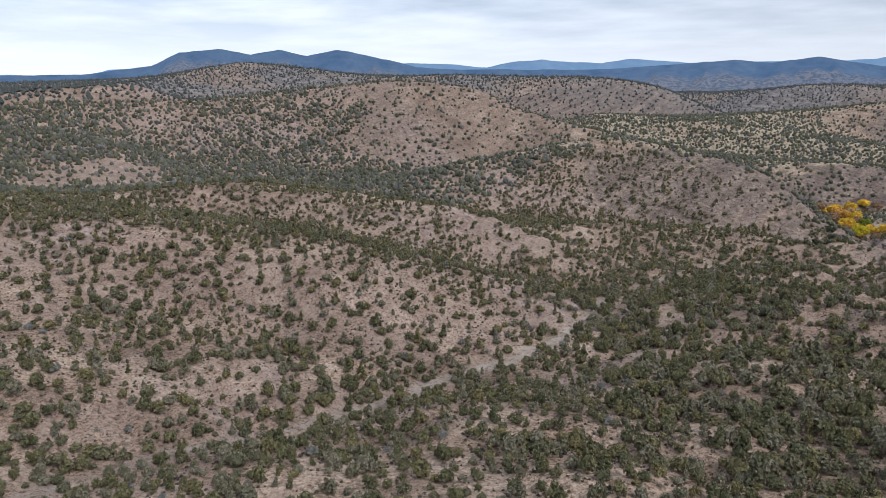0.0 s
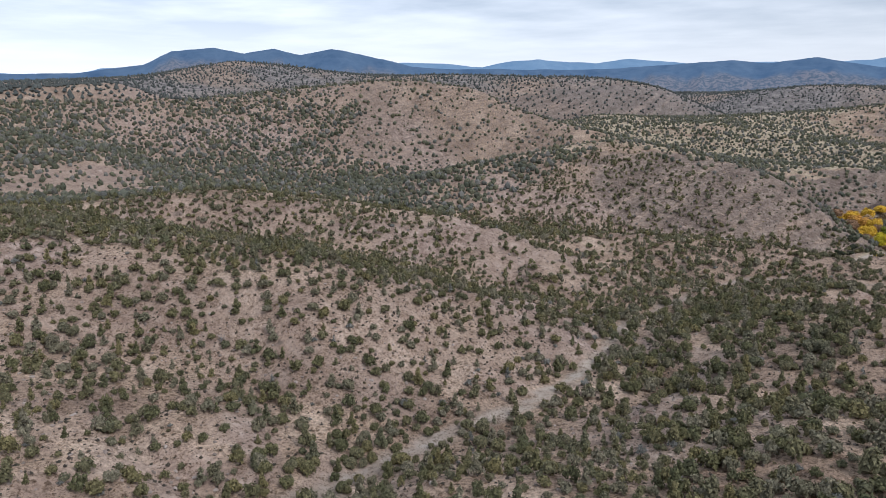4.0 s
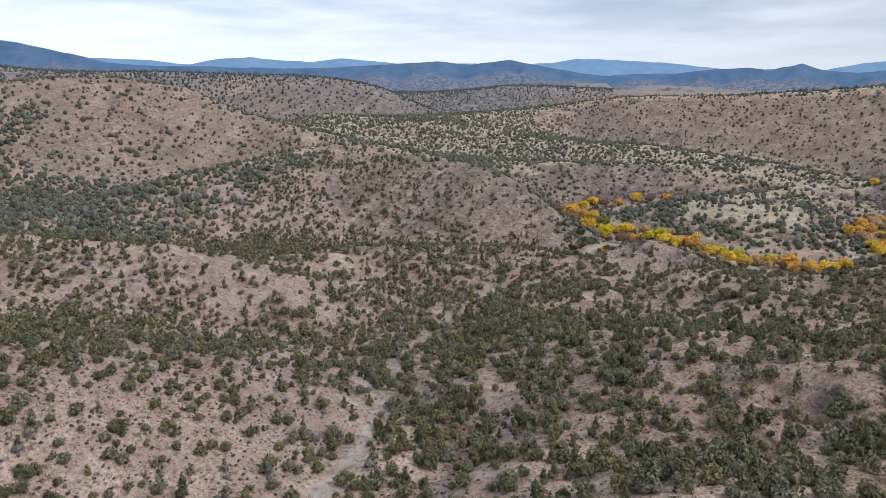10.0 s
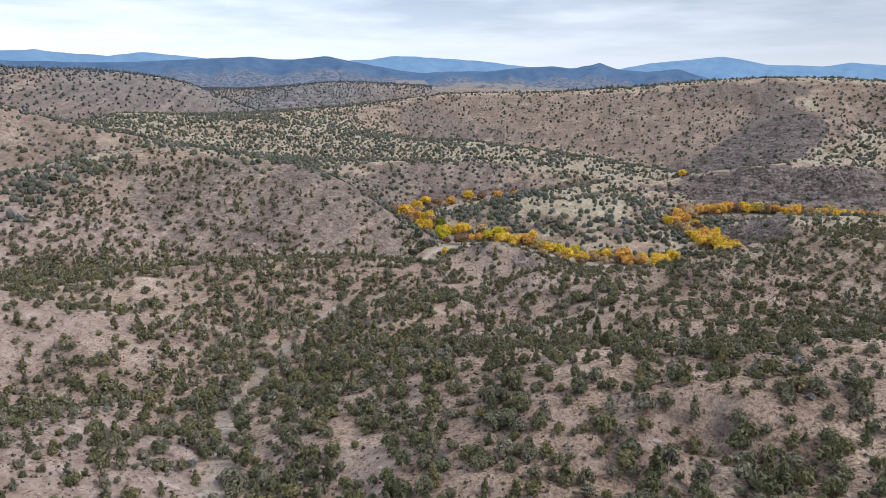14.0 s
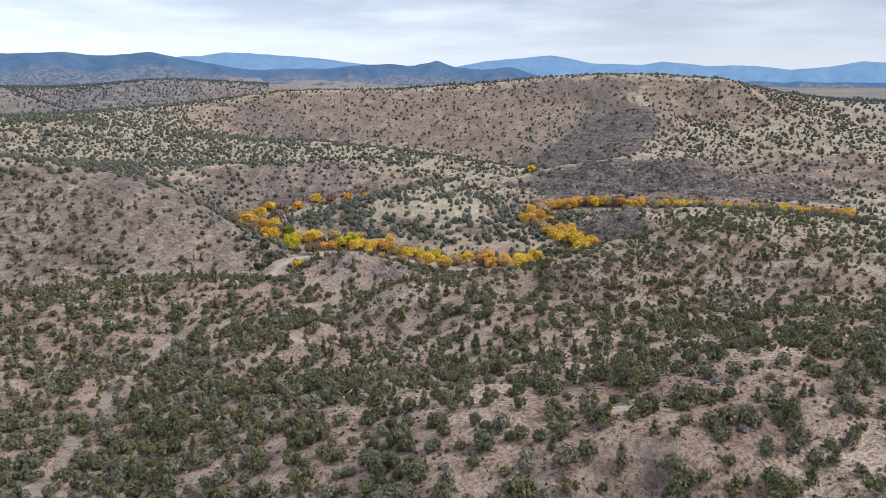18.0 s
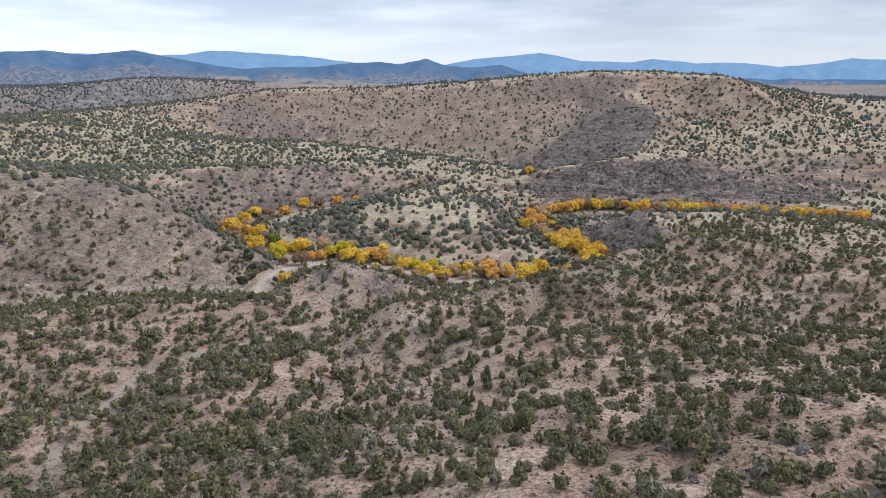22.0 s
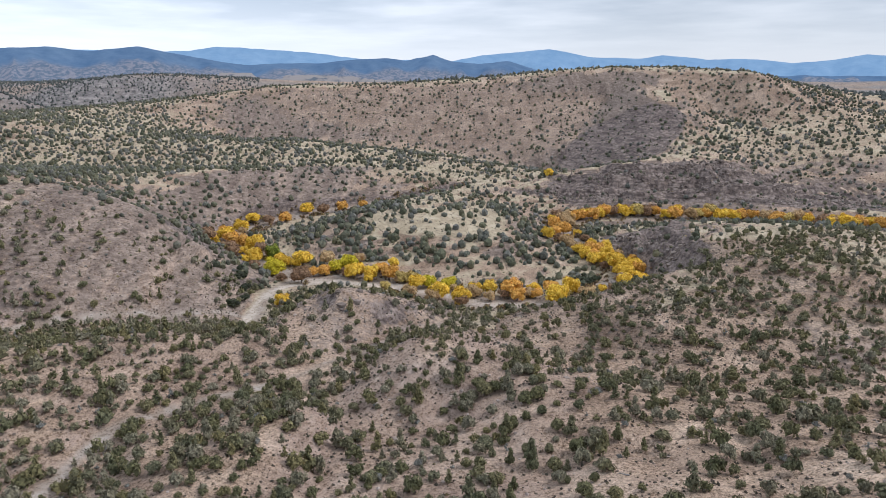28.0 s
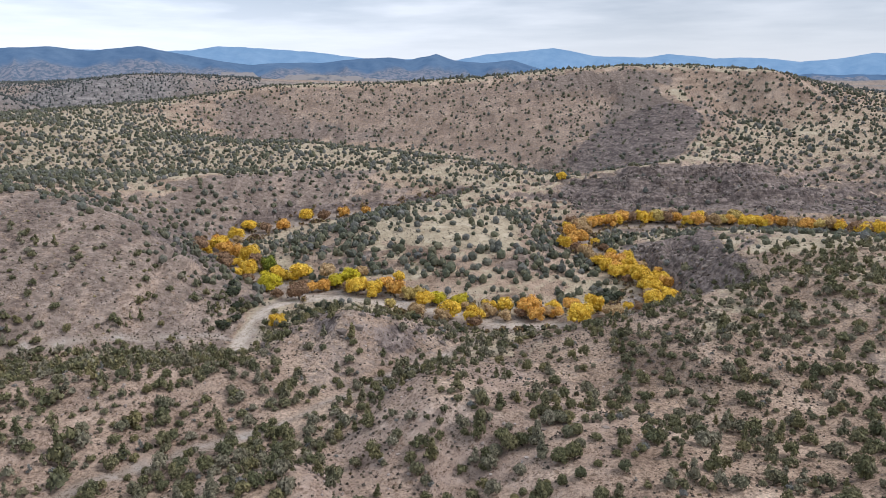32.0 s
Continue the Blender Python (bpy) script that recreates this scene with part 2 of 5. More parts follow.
CANYON_RIMS = [
    [(-42, 262, 11), (-5, 242, 10), (28, 255, 12), (35, 300, 13), (40, 350, 11)],
    [(-42, 176, 11), (-32, 169, 18.5), (-23, 163, 21), (-14, 166, 17), (0, 184, 9)],
    [(22, 92, 16.5), (12, 110, 17.5), (6, 117, 18.5), (-3, 114, 19), (-3, 130, 18.5), (-2, 142, 15.5), (5, 156, 11)],
    [(-38, 72, 16.5), (-26, 97, 17), (-20, 97, 17)],
    [(150, 215, 24.6), (125, 190, 27), (111, 157, 26), (89, 176, 27), (72, 178, 22), (55, 182, 15), (40, 182, 10)],
    [(66, 95, 18.5), (50, 103, 17.5)],
    [(82, 190, 14), (78, 198, 9), (80, 208, 10)],
    [(89, 160, 22), (55, 142, 17.5)],
]
BEND_SPURS = [
    [(90, 212, 23), (90, 228, 19), (112, 242, 22.4), (140, 240, 22.6), (175, 250, 18)],
    [(92, 244, 18), (97, 262, 16.5), (106, 288, 13), (150, 308, 9.5)],
    [(60, -190, 38), (45, -120, 35), (30, -59, 34), (21, -34, 33.5), (5, -36, 27.5), (-2, -62, 25)],
    [(110, 0, 37), (70, 4, 35), (51, 7, 34), (54, 26, 35.5), (49, 40, 31), (45, 49, 26.5), (50, 70, 21), (60, 94, 18)],
    [(51, 7, 34), (35, 4, 33.7), (15, 2, 32), (15, 15, 32.3), (0, 25, 28), (-14, 35, 25), (-19, 22, 25), (-36, 56, 17)],
]
EAST_SLOPES = [
    [(10, -95, 32), (-9, -87, 28)],
    [(120, 0, 36), (160, 60, 34), (180, 130, 28)],
    [(-262, -70, 33), (-240, -30, 31)],
    [(-430, -80, 55), (-388, -15, 43)],
    [(-300, -17, 33), (-270, -10, 31)],
    [(420, 200, 30), (520, 100, 40), (500, 350, 40)],
    [(150, -220, 40), (-150, -270, 46), (300, -100, 40)],
    [(-640, 580, 64), (-612, 660, 76), (-563, 735, 85), (-520, 775, 77), (-490, 845, 48)],
    [(-648, 1129, 41), (-600, 1154, 67), (-522, 1189, 81), (-421, 1227, 78), (-327, 1255, 68), (-200, 1280, 58)],
]
BENCHES = [
    [(-1212, 50, 90), (-1163, 253, 95), (-1142, 312, 113), (-1106, 398, 130), (-1063, 482, 120), (-1000, 590, 103), (-850, 720, 103), (-760, 800, 99), (-650, 930, 84)],
    [(-480, 560, 50), (-420, 660, 44), (-380, 760, 40), (-330, 900, 42), (-100, 850, 46)],
    [(0, 1000, 58), (300, 900, 62), (500, 700, 58)],
]
CRESTS = NEAR_HILLS + LEFT_HILLS + BIG_HILL + NORTH_RIDGE + CANYON_RIMS + BEND_SPURS + EAST_SLOPES + BENCHES
RING = [(2100 * math.sin(radians(b)), 2100 * math.cos(radians(b)), 70) for b in range(0, 360, 15)]
LAND = []
for line, step in [(RIVER, 8), (SIDE_WASH, 8), (WASH, 8), (FOOT_WASH, 10)] + [(g, 10) for g in GULLIES] + [(c, 10) for c in CRESTS]:
    LAND += samples(line, step if abs(line[0][0]) < 600 else 40)
LAND += RING
LAND = np.array(sorted(set((round(p[0], 1), round(p[1], 1), p[2]) for p in LAND)))
keep = []
for i, p in enumerate(LAND):
    if all(math.hypot(p[0] - LAND[j][0], p[1] - LAND[j][1]) > 3.0 for j in keep):
        keep.append(i)
LAND = LAND[keep]
gap = np.hypot(LAND[:, None, 0] - LAND[None, :, 0], LAND[:, None, 1] - LAND[None, :, 1])
n_land = len(LAND)
system = np.ones((n_land + 1, n_land + 1))
system[:n_land, :n_land] = gap - 0.6 * np.eye(n_land)
system[n_land, n_land] = 0
WEIGHT = np.linalg.solve(system, np.append(LAND[:, 2], 0))


def bare(px, py):
    """Height of the smooth land, plan units."""
    out = np.empty(px.shape)
    for s in range(0, len(px), 20000):
        e = slice(s, s + 20000)
        out[e] = np.hypot(px[e, None] - LAND[None, :, 0], py[e, None] - LAND[None, :, 1]) @ WEIGHT[:n_land] + WEIGHT[n_land]
    return out


def river_distance(px, py):
    """Plan distance from the river's middle line, less where its sand bars widen."""
    bars = 3.5 * np.exp(-((px - 5) / 42) ** 2 - ((py - 197) / 11) ** 2) + 3.0 * np.exp(-((px - 57) / 12) ** 2 - ((py - 226) / 16) ** 2)
    return line_distance(px, py, RIVER) - bars


def height(x, y):
    """Height of the ground in metres at x, y in metres (flat arrays)."""
    px, py = x / U, y / U
    h = bare(px, py)
    rough = np.hypot(x - 0, y - 150)
    far = smooth(300, 1500, rough)
    h = h * U
    wx, wy = x + 9 * fbm(x, y, 40, 2, 91), y + 9 * fbm(x, y, 40, 2, 92)
    rill = (1 - np.abs(fbm(wx, wy, 52, 2, 31))) ** 3
    small = (1 - np.abs(fbm(wx, wy, 21, 2, 33))) ** 3
    calm = (1 - 0.5 * smooth(110, 160, py)) * (1 - 0.4 * smooth(-130, -220, px))
    h = h - calm * (3.6 * (rill - 0.5) + 1.7 * (small - 0.5)) + 1.2 * calm * fbm(x, y, 60, 3, 5) + 0.3 * fbm(x, y, 8, 2, 12)
    h = h + far * (6 * fbm(x, y, 300, 4, 77))
    # rock ledges on the canyon sides
    ledge = np.zeros_like(h)
    for cx, cy, rx, ry in ((150, 376, 105, 22), (92, 254, 16, 34), (-84, 218, 10, 14), (-35, 160, 8, 10), (34, -4, 18, 8)):
        ledge = np.maximum(ledge, np.exp(-(((px - cx) / rx) ** 2 + ((py - cy) / ry) ** 2) ** 2))
    q = (h + 4.0 * fbm(x, y, 38, 3, 88)) / 9.0
    step = np.floor(q) + smooth(0.6, 0.95, q - np.floor(q))
    h = h + 0.95 * ledge * (step - q + 0.2) * 9.0
    ribs = (1 - np.abs(fbm(x + 5 * fbm(x, y, 25, 2, 93), y * 0.3, 13, 3, 94))) ** 2
    h = h - 8.0 * ledge * (ribs - 0.5)
    dr = np.minimum(river_distance(px, py), line_distance(px, py, SIDE_WASH)) + 1.5 * fbm(x, y, 20, 2, 3)
    floor = (5.2 + 0.012 * np.maximum(0, py - 330) * 8) * U + 0.25 * fbm(x, y, 12, 2, 8)
    h = floor + (h - floor) * smooth(4.5, 9.5, dr)
    return h


# ---- materials ----
def material(name, rough=0.9):
    m = bpy.data.materials.new(name)
    m.use_nodes = True
    b = m.node_tree.nodes["Principled BSDF"]
    b.inputs["Roughness"].default_value = rough
    b.inputs["Specular IOR Level"].default_value = 0.15
    return m, m.node_tree.nodes, m.node_tree.links, b


def ramp_node(nodes, stops):
    r = nodes.new("ShaderNodeValToRGB")
    e = r.color_ramp.elements
    while len(e) < len(stops):
        e.new(0.5)
    for el, (p, c) in zip(e, stops):
        el.position, el.color = p, (*c, 1)
    return r


def noise_node(nodes, links, scale, detail=5.0, rough=0.55):
    co = nodes.new("ShaderNodeTexCoord")
    n = nodes.new("ShaderNodeTexNoise")
    n.inputs["Scale"].default_value, n.inputs["Detail"].default_value, n.inputs["Roughness"].default_value = scale, detail, rough
    links.new(co.outputs["Object"], n.inputs["Vector"])
    return n


def mix_node(nodes, links, fac, a, b, blend="MIX"):
    m = nodes.new("ShaderNodeMix")
    m.data_type, m.blend_type = "RGBA", blend
    for sock, val in ((m.inputs[0], fac), (m.inputs[6], a), (m.inputs[7], b)):
        if isinstance(val, (int, float)):
            sock.default_value = val
        elif isinstance(val, tuple):
            sock.default_value = (*val, 1)
        else:
            links.new(val, sock)
    return m.outputs[2]


def ground_material():
    m, nodes, links, b = material("dry_ground", 0.95)
    soil = ramp_node(nodes, [(0.34, (0.235, 0.164, 0.119)), (0.5, (0.388, 0.282, 0.205)), (0.66, (0.56, 0.428, 0.322))])
    links.new(noise_node(nodes, links, 0.035, 8, 0.62).outputs["Fac"], soil.inputs[0])
    grit = ramp_node(nodes, [(0.38, (0.42, 0.39, 0.37)), (0.49, (0.93, 0.93, 0.93)), (0.61, (1.45, 1.42, 1.39))])
    links.new(noise_node(nodes, links, 1.1, 7, 0.78).outputs["Fac"], grit.inputs[0])
    col = mix_node(nodes, links, 1.0, soil.outputs[0], grit.outputs[0], "MULTIPLY")
    at = nodes.new("ShaderNodeAttribute"); at.attribute_name = "cover"
    sep = nodes.new("ShaderNodeSeparateColor"); links.new(at.outputs["Color"], sep.inputs[0])
    sand = ramp_node(nodes, [(0.3, (0.27, 0.205, 0.155)), (0.5, (0.36, 0.29, 0.235)), (0.7, (0.47, 0.41, 0.355))])
    links.new(noise_node(nodes, links, 0.12, 5, 0.6).outputs["Fac"], sand.inputs[0])
    pale = ramp_node(nodes, [(0.32, (0.265, 0.186, 0.15)), (0.5, (0.385, 0.287, 0.236)), (0.68, (0.58, 0.458, 0.385))])
    links.new(noise_node(nodes, links, 0.25, 6, 0.65).outputs["Fac"], pale.inputs[0])
    rock = ramp_node(nodes, [(0.34, (0.150, 0.114, 0.094)), (0.5, (0.268, 0.208, 0.170)), (0.66, (0.42, 0.338, 0.280))])
    # flat-lying beds: stretched along the level
    bco = nodes.new("ShaderNodeTexCoord")
    bmap = nodes.new("ShaderNodeMapping"); bmap.inputs["Scale"].default_value = (0.24, 0.24, 0.5)
    links.new(bco.outputs["Object"], bmap.inputs[0])
    bed = nodes.new("ShaderNodeTexNoise"); bed.inputs["Scale"].default_value, bed.inputs["Detail"].default_value, bed.inputs["Roughness"].default_value = 1.0, 8.0, 0.72
    links.new(bmap.outputs[0], bed.inputs["Vector"]); links.new(bed.outputs["Fac"], rock.inputs[0])
    speck = noise_node(nodes, links, 0.3, 9, 0.78)

    def broken(sock):
        """The cover's share, broken up into patches and specks."""
        a1 = nodes.new("ShaderNodeMath"); a1.operation = "MULTIPLY_ADD"
        links.new(speck.outputs["Fac"], a1.inputs[0]); a1.inputs[1].default_value = 1.9; a1.inputs[2].default_value = -0.95
        a2 = nodes.new("ShaderNodeMath"); a2.operation = "ADD"
        links.new(a1.outputs[0], a2.inputs[0]); links.new(sock, a2.inputs[1])
        a3 = nodes.new("ShaderNodeMapRange")
        a3.inputs["From Min"].default_value, a3.inputs["From Max"].default_value = 0.38, 0.62
        links.new(a2.outputs[0], a3.inputs["Value"])
        return a3.outputs[0]

    col = mix_node(nodes, links, sep.outputs[1], col, pale.outputs[0])
    scree_co = nodes.new("ShaderNodeTexCoord")
    scree_map = nodes.new("ShaderNodeMapping"); scree_map.inputs["Scale"].default_value = (0.085, 0.008, 0.02); scree_map.inputs["Rotation"].default_value = (0, 0, 0.25)
    links.new(scree_co.outputs["Object"], scree_map.inputs[0])
    scree = nodes.new("ShaderNodeTexNoise"); scree.inputs["Scale"].default_value, scree.inputs["Detail"].default_value, scree.inputs["Roughness"].default_value = 1.0, 4.0, 0.6
    links.new(scree_map.outputs[0], scree.inputs["Vector"])
    lines_ = ramp_node(nodes, [(0.40, (0.76, 0.74, 0.74)), (0.5, (0.98, 0.98, 0.98)), (0.58, (1.05, 1.04, 1.03)), (0.64, (1.38, 1.33, 1.27))])
    links.new(scree.outputs["Fac"], lines_.inputs[0])
    col = mix_node(nodes, links, broken(sep.outputs[2]), col, mix_node(nodes, links, 1.0, rock.outputs[0], lines_.outputs[0], "MULTIPLY"))
    for name_, stops, scale_ in (("grass", [(0.3, (0.31, 0.245, 0.165)), (0.5, (0.475, 0.39, 0.27)), (0.7, (0.60, 0.51, 0.375))], 0.09),
                                 ("cliff", [(0.34, (0.100, 0.082, 0.076)), (0.5, (0.205, 0.170, 0.154)), (0.66, (0.35, 0.292, 0.262))], 0.3)):
        more = nodes.new("ShaderNodeAttribute"); more.attribute_name = name_
        tint = ramp_node(nodes, stops)
        grain_ = noise_node(nodes, links, scale_, 9, 0.72)
        links.new(grain_.outputs["Fac"], tint.inputs[0])
        shade_ = tint.outputs[0]
        if name_ == "cliff":
            # level beds, upright cracks and scree lines
            shade_ = mix_node(nodes, links, 0.35, shade_, lines_.outputs[0], "MULTIPLY")
            for squeeze, lo_, hi_ in (((0.045, 0.045, 0.42), 0.44, 0.54), ((0.34, 0.34, 0.05), 0.42, 0.52)):
                lay = nodes.new("ShaderNodeMapping"); lay.inputs["Scale"].default_value = squeeze
                links.new(scree_co.outputs["Object"], lay.inputs[0])
                bed_ = nodes.new("ShaderNodeTexNoise"); bed_.inputs["Scale"].default_value, bed_.inputs["Detail"].default_value, bed_.inputs["Roughness"].default_value = 1.0, 5.0, 0.65
                links.new(lay.outputs[0], bed_.inputs["Vector"])
                cut = ramp_node(nodes, [(lo_, (0.68, 0.66, 0.66)), (hi_, (1.12, 1.1, 1.08))])
                links.new(bed_.outputs["Fac"], cut.inputs[0])
                shade_ = mix_node(nodes, links, 1.0, shade_, cut.outputs[0], "MULTIPLY")
        col = mix_node(nodes, links, broken(more.outputs["Fac"]), col, shade_)
    col = mix_node(nodes, links, sep.outputs[0], col, sand.outputs[0])
    road_at = nodes.new("ShaderNodeAttribute"); road_at.attribute_name = "track"
    gravel = ramp_node(nodes, [(0.3, (0.47, 0.395, 0.325)), (0.7, (0.65, 0.555, 0.46))])
    links.new(noise_node(nodes, links, 0.4, 5, 0.6).outputs["Fac"], gravel.inputs[0])
    col = mix_node(nodes, links, road_at.outputs["Fac"], col, gravel.outputs[0])
    # distant ground: specks of tree cover, with haze greyed into the colours
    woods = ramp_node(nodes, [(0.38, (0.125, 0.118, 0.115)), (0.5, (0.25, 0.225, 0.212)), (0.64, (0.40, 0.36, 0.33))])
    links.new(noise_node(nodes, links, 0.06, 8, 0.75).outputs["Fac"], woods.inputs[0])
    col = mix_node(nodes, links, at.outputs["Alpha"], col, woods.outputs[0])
    # tufts and stones
    for size_, lo, hi, dark in ((1.9, 0.2, 0.36, (0.50, 0.46, 0.41)), (0.95, 0.2, 0.36, (0.42, 0.38, 0.33)), (0.45, 0.18, 0.34, (0.52, 0.49, 0.45))):
        co = nodes.new("ShaderNodeTexCoord")
        vo = nodes.new("ShaderNodeTexVoronoi"); vo.inputs["Scale"].default_value = size_
        wob = nodes.new("ShaderNodeTexNoise"); wob.inputs["Scale"].default_value, wob.inputs["Detail"].default_value = 1.6, 4.0
        links.new(co.outputs["Object"], wob.inputs["Vector"])
        off = nodes.new("ShaderNodeVectorMath"); off.operation = "MULTIPLY_ADD"
        off.inputs[1].default_value = (2.2, 2.2, 2.2)
        links.new(wob.outputs["Color"], off.inputs[0]); links.new(co.outputs["Object"], off.inputs[2])
        links.new(off.outputs[0], vo.inputs["Vector"])
        sp = ramp_node(nodes, [(lo, dark), (hi, (1, 1, 1))])
        links.new(vo.outputs["Distance"], sp.inputs[0])
        keep_some = ramp_node(nodes, [(0.34, (0, 0, 0)), (0.48, (1, 1, 1))])
        links.new(noise_node(nodes, links, 0.11, 4, 0.6).outputs["Fac"], keep_some.inputs[0])
        spot = mix_node(nodes, links, keep_some.outputs[0], (1.0, 1.0, 1.0), sp.outputs[0])
        col = mix_node(nodes, links, 1.0, col, spot, "MULTIPLY")
    links.new(col, b.inputs["Base Color"])
    bump = nodes.new("ShaderNodeBump"); bump.inputs["Strength"].default_value, bump.inputs["Distance"].default_value = 0.6, 0.6
    links.new(noise_node(nodes, links, 0.7, 8, 0.7).outputs["Fac"], bump.inputs["Height"])
    links.new(bump.outputs[0], b.inputs["Normal"])
    return m


def leaf_material(name, stops, rough=0.8, tone=None, grain=2.6, deep=1.0, twig_shade=(0.045, 0.040, 0.032), ragged=0.0, gap_size=3.6):
    """Foliage: a little change from sprig to sprig, more from tree to tree, and mottling inside the crown."""
    m, nodes, links, b = material(name, rough)
    g = nodes.new("ShaderNodeNewGeometry")
    r = ramp_node(nodes, stops)
    links.new(g.outputs["Random Per Island"], r.inputs[0])
    col = r.outputs[0]
    at = nodes.new("ShaderNodeAttribute"); at.attribute_name = "tone"
    o = nodes.new("ShaderNodeObjectInfo")
    add = nodes.new("ShaderNodeMath"); add.operation = "ADD"
    links.new(at.outputs["Fac"], add.inputs[0]); links.new(o.outputs["Random"], add.inputs[1])
    fr = nodes.new("ShaderNodeMath"); fr.operation = "FRACT"
    links.new(add.outputs[0], fr.inputs[0])
    t = ramp_node(nodes, tone or [(0.0, (0.85, 0.85, 0.85)), (1.0, (1.12, 1.12, 1.12))])
    links.new(fr.outputs[0], t.inputs[0])
    col = mix_node(nodes, links, 1.0, col, t.outputs[0], "MULTIPLY")
    n = ramp_node(nodes, [(0.32, tuple(1 - deep * (1 - c) for c in (0.42, 0.44, 0.48))), (0.5, (1.0, 1.0, 1.0)), (0.68, tuple(1 + deep * c for c in (0.62, 0.58, 0.48)))])
    links.new(noise_node(nodes, links, grain, 4, 0.7).outputs["Fac"], n.inputs[0])
    col = mix_node(nodes, links, 1.0, col, n.outputs[0], "MULTIPLY")
    # the crown's inner shade, painted into its heart as a dark twig tone
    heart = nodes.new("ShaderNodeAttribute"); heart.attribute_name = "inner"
    links.new(mix_node(nodes, links, heart.outputs["Fac"], col, twig_shade), b.inputs["Base Color"])
    if ragged:
        # gaps between the needles of a sprig, none in the darkened heart
        gaps = nodes.new("ShaderNodeMath"); gaps.operation = "GREATER_THAN"; gaps.inputs[1].default_value = ragged
        links.new(noise_node(nodes, links, gap_size, 3, 0.7).outputs["Fac"], gaps.inputs[0])
        solid = nodes.new("ShaderNodeMath"); solid.operation = "MAXIMUM"
        whole = nodes.new("ShaderNodeMath"); whole.operation = "GREATER_THAN"; whole.inputs[1].default_value = 0.05
        links.new(heart.outputs["Fac"], whole.inputs[0])
        links.new(gaps.outputs[0], solid.inputs[0]); links.new(whole.outputs[0], solid.inputs[1])
        links.new(solid.outputs[0], b.inputs["Alpha"])
    bump = nodes.new("ShaderNodeBump"); bump.inputs["Strength"].default_value, bump.inputs["Distance"].default_value = 0.8, 0.25
    links.new(noise_node(nodes, links, grain, 3, 0.6).outputs["Fac"], bump.inputs["Height"])
    links.new(bump.outputs[0], b.inputs["Normal"])
    return m


GROUND = ground_material()
GREENS = [(0.0, (0.66, 0.70, 0.60)), (0.2, (1.0, 0.98, 0.80)), (0.4, (1.10, 1.05, 1.12)), (0.55, (1.46, 1.38, 1.62)), (0.7, (0.74, 0.79, 0.72)), (0.85, (1.26, 1.14, 0.88)),
          (1.0, (0.98, 0.98, 0.95))]
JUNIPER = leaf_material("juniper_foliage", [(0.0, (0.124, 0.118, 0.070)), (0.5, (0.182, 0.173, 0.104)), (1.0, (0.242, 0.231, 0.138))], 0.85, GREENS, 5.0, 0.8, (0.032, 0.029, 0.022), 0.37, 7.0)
# copies of the juniper green for farther hills, greyed to paint in haze
HAZED_JUNIPER = leaf_material("hazed_juniper_foliage", [(0.0, (0.098, 0.104, 0.082)), (0.5, (0.140, 0.146, 0.114)), (1.0, (0.190, 0.192, 0.148))], 0.85, GREENS)
FAR_HAZED_JUNIPER = leaf_material("far_hazed_foliage", [(0.0, (0.078, 0.088, 0.084)), (1.0, (0.118, 0.128, 0.118))], 0.9)
BARK, _n, _l, _b = material("grey_bark", 0.9)
_r = ramp_node(_n, [(0.3, (0.10, 0.08, 0.065)), (0.7, (0.22, 0.19, 0.16))])
_l.new(noise_node(_n, _l, 5.0).outputs["Fac"], _r.inputs[0]); _l.new(_r.outputs[0], _b.inputs["Base Color"])


# ---- meshes from arrays ----
def quick_mesh(name, verts, faces, mat, shade=False):
    """verts (n,3), faces (m,3) or (m,4) arrays."""
    me = bpy.data.meshes.new(name)
    k = faces.shape[1]
    me.vertices.add(len(verts)); me.vertices.foreach_set("co", np.ascontiguousarray(verts[:, :3], dtype=np.float32).ravel())
    me.loops.add(len(faces) * k); me.loops.foreach_set("vertex_index", np.ascontiguousarray(faces, dtype=np.int32).ravel())
    me.polygons.add(len(faces))
    me.polygons.foreach_set("loop_start", np.arange(0, len(faces) * k, k, dtype=np.int32))
    me.polygons.foreach_set("use_smooth", np.full(len(faces), shade))
    me.update(calc_edges=True)
    me.materials.append(mat)
    if verts.shape[1] == 4:
        me.attributes.new("inner", "FLOAT", "POINT").data.foreach_set("value", np.ascontiguousarray(verts[:, 3], dtype=np.float32))
    return me


# ---- patches of the land that look alike: outlines in plan units ----
def patch(px, py, outline, soft=4.0, seed=0):
    """1 inside an outline, 0 outside, with an uneven edge."""
    out = np.zeros(px.shape)
    ox, oy = np.array([p[0] for p in outline]), np.array([p[1] for p in outline])
    near = np.where((px > ox.min() - 20) & (px < ox.max() + 20) & (py > oy.min() - 20) & (py < oy.max() + 20))[0]
    x, y = px[near], py[near]
    inside = np.zeros(x.shape, bool)
    ring = list(outline) + [outline[0]]
    for p, q in zip(ring, ring[1:]):
        if p[1] != q[1]:
            inside ^= ((p[1] > y) != (q[1] > y)) & (x < (q[0] - p[0]) * (y - p[1]) / (q[1] - p[1]) + p[0])
    d = line_distance(x, y, ring)
    out[near] = smooth(-soft, soft, np.where(inside, d, -d) + 1.2 * soft * fbm(x * U, y * U, 9 * soft, 3, 140 + seed))
    return out


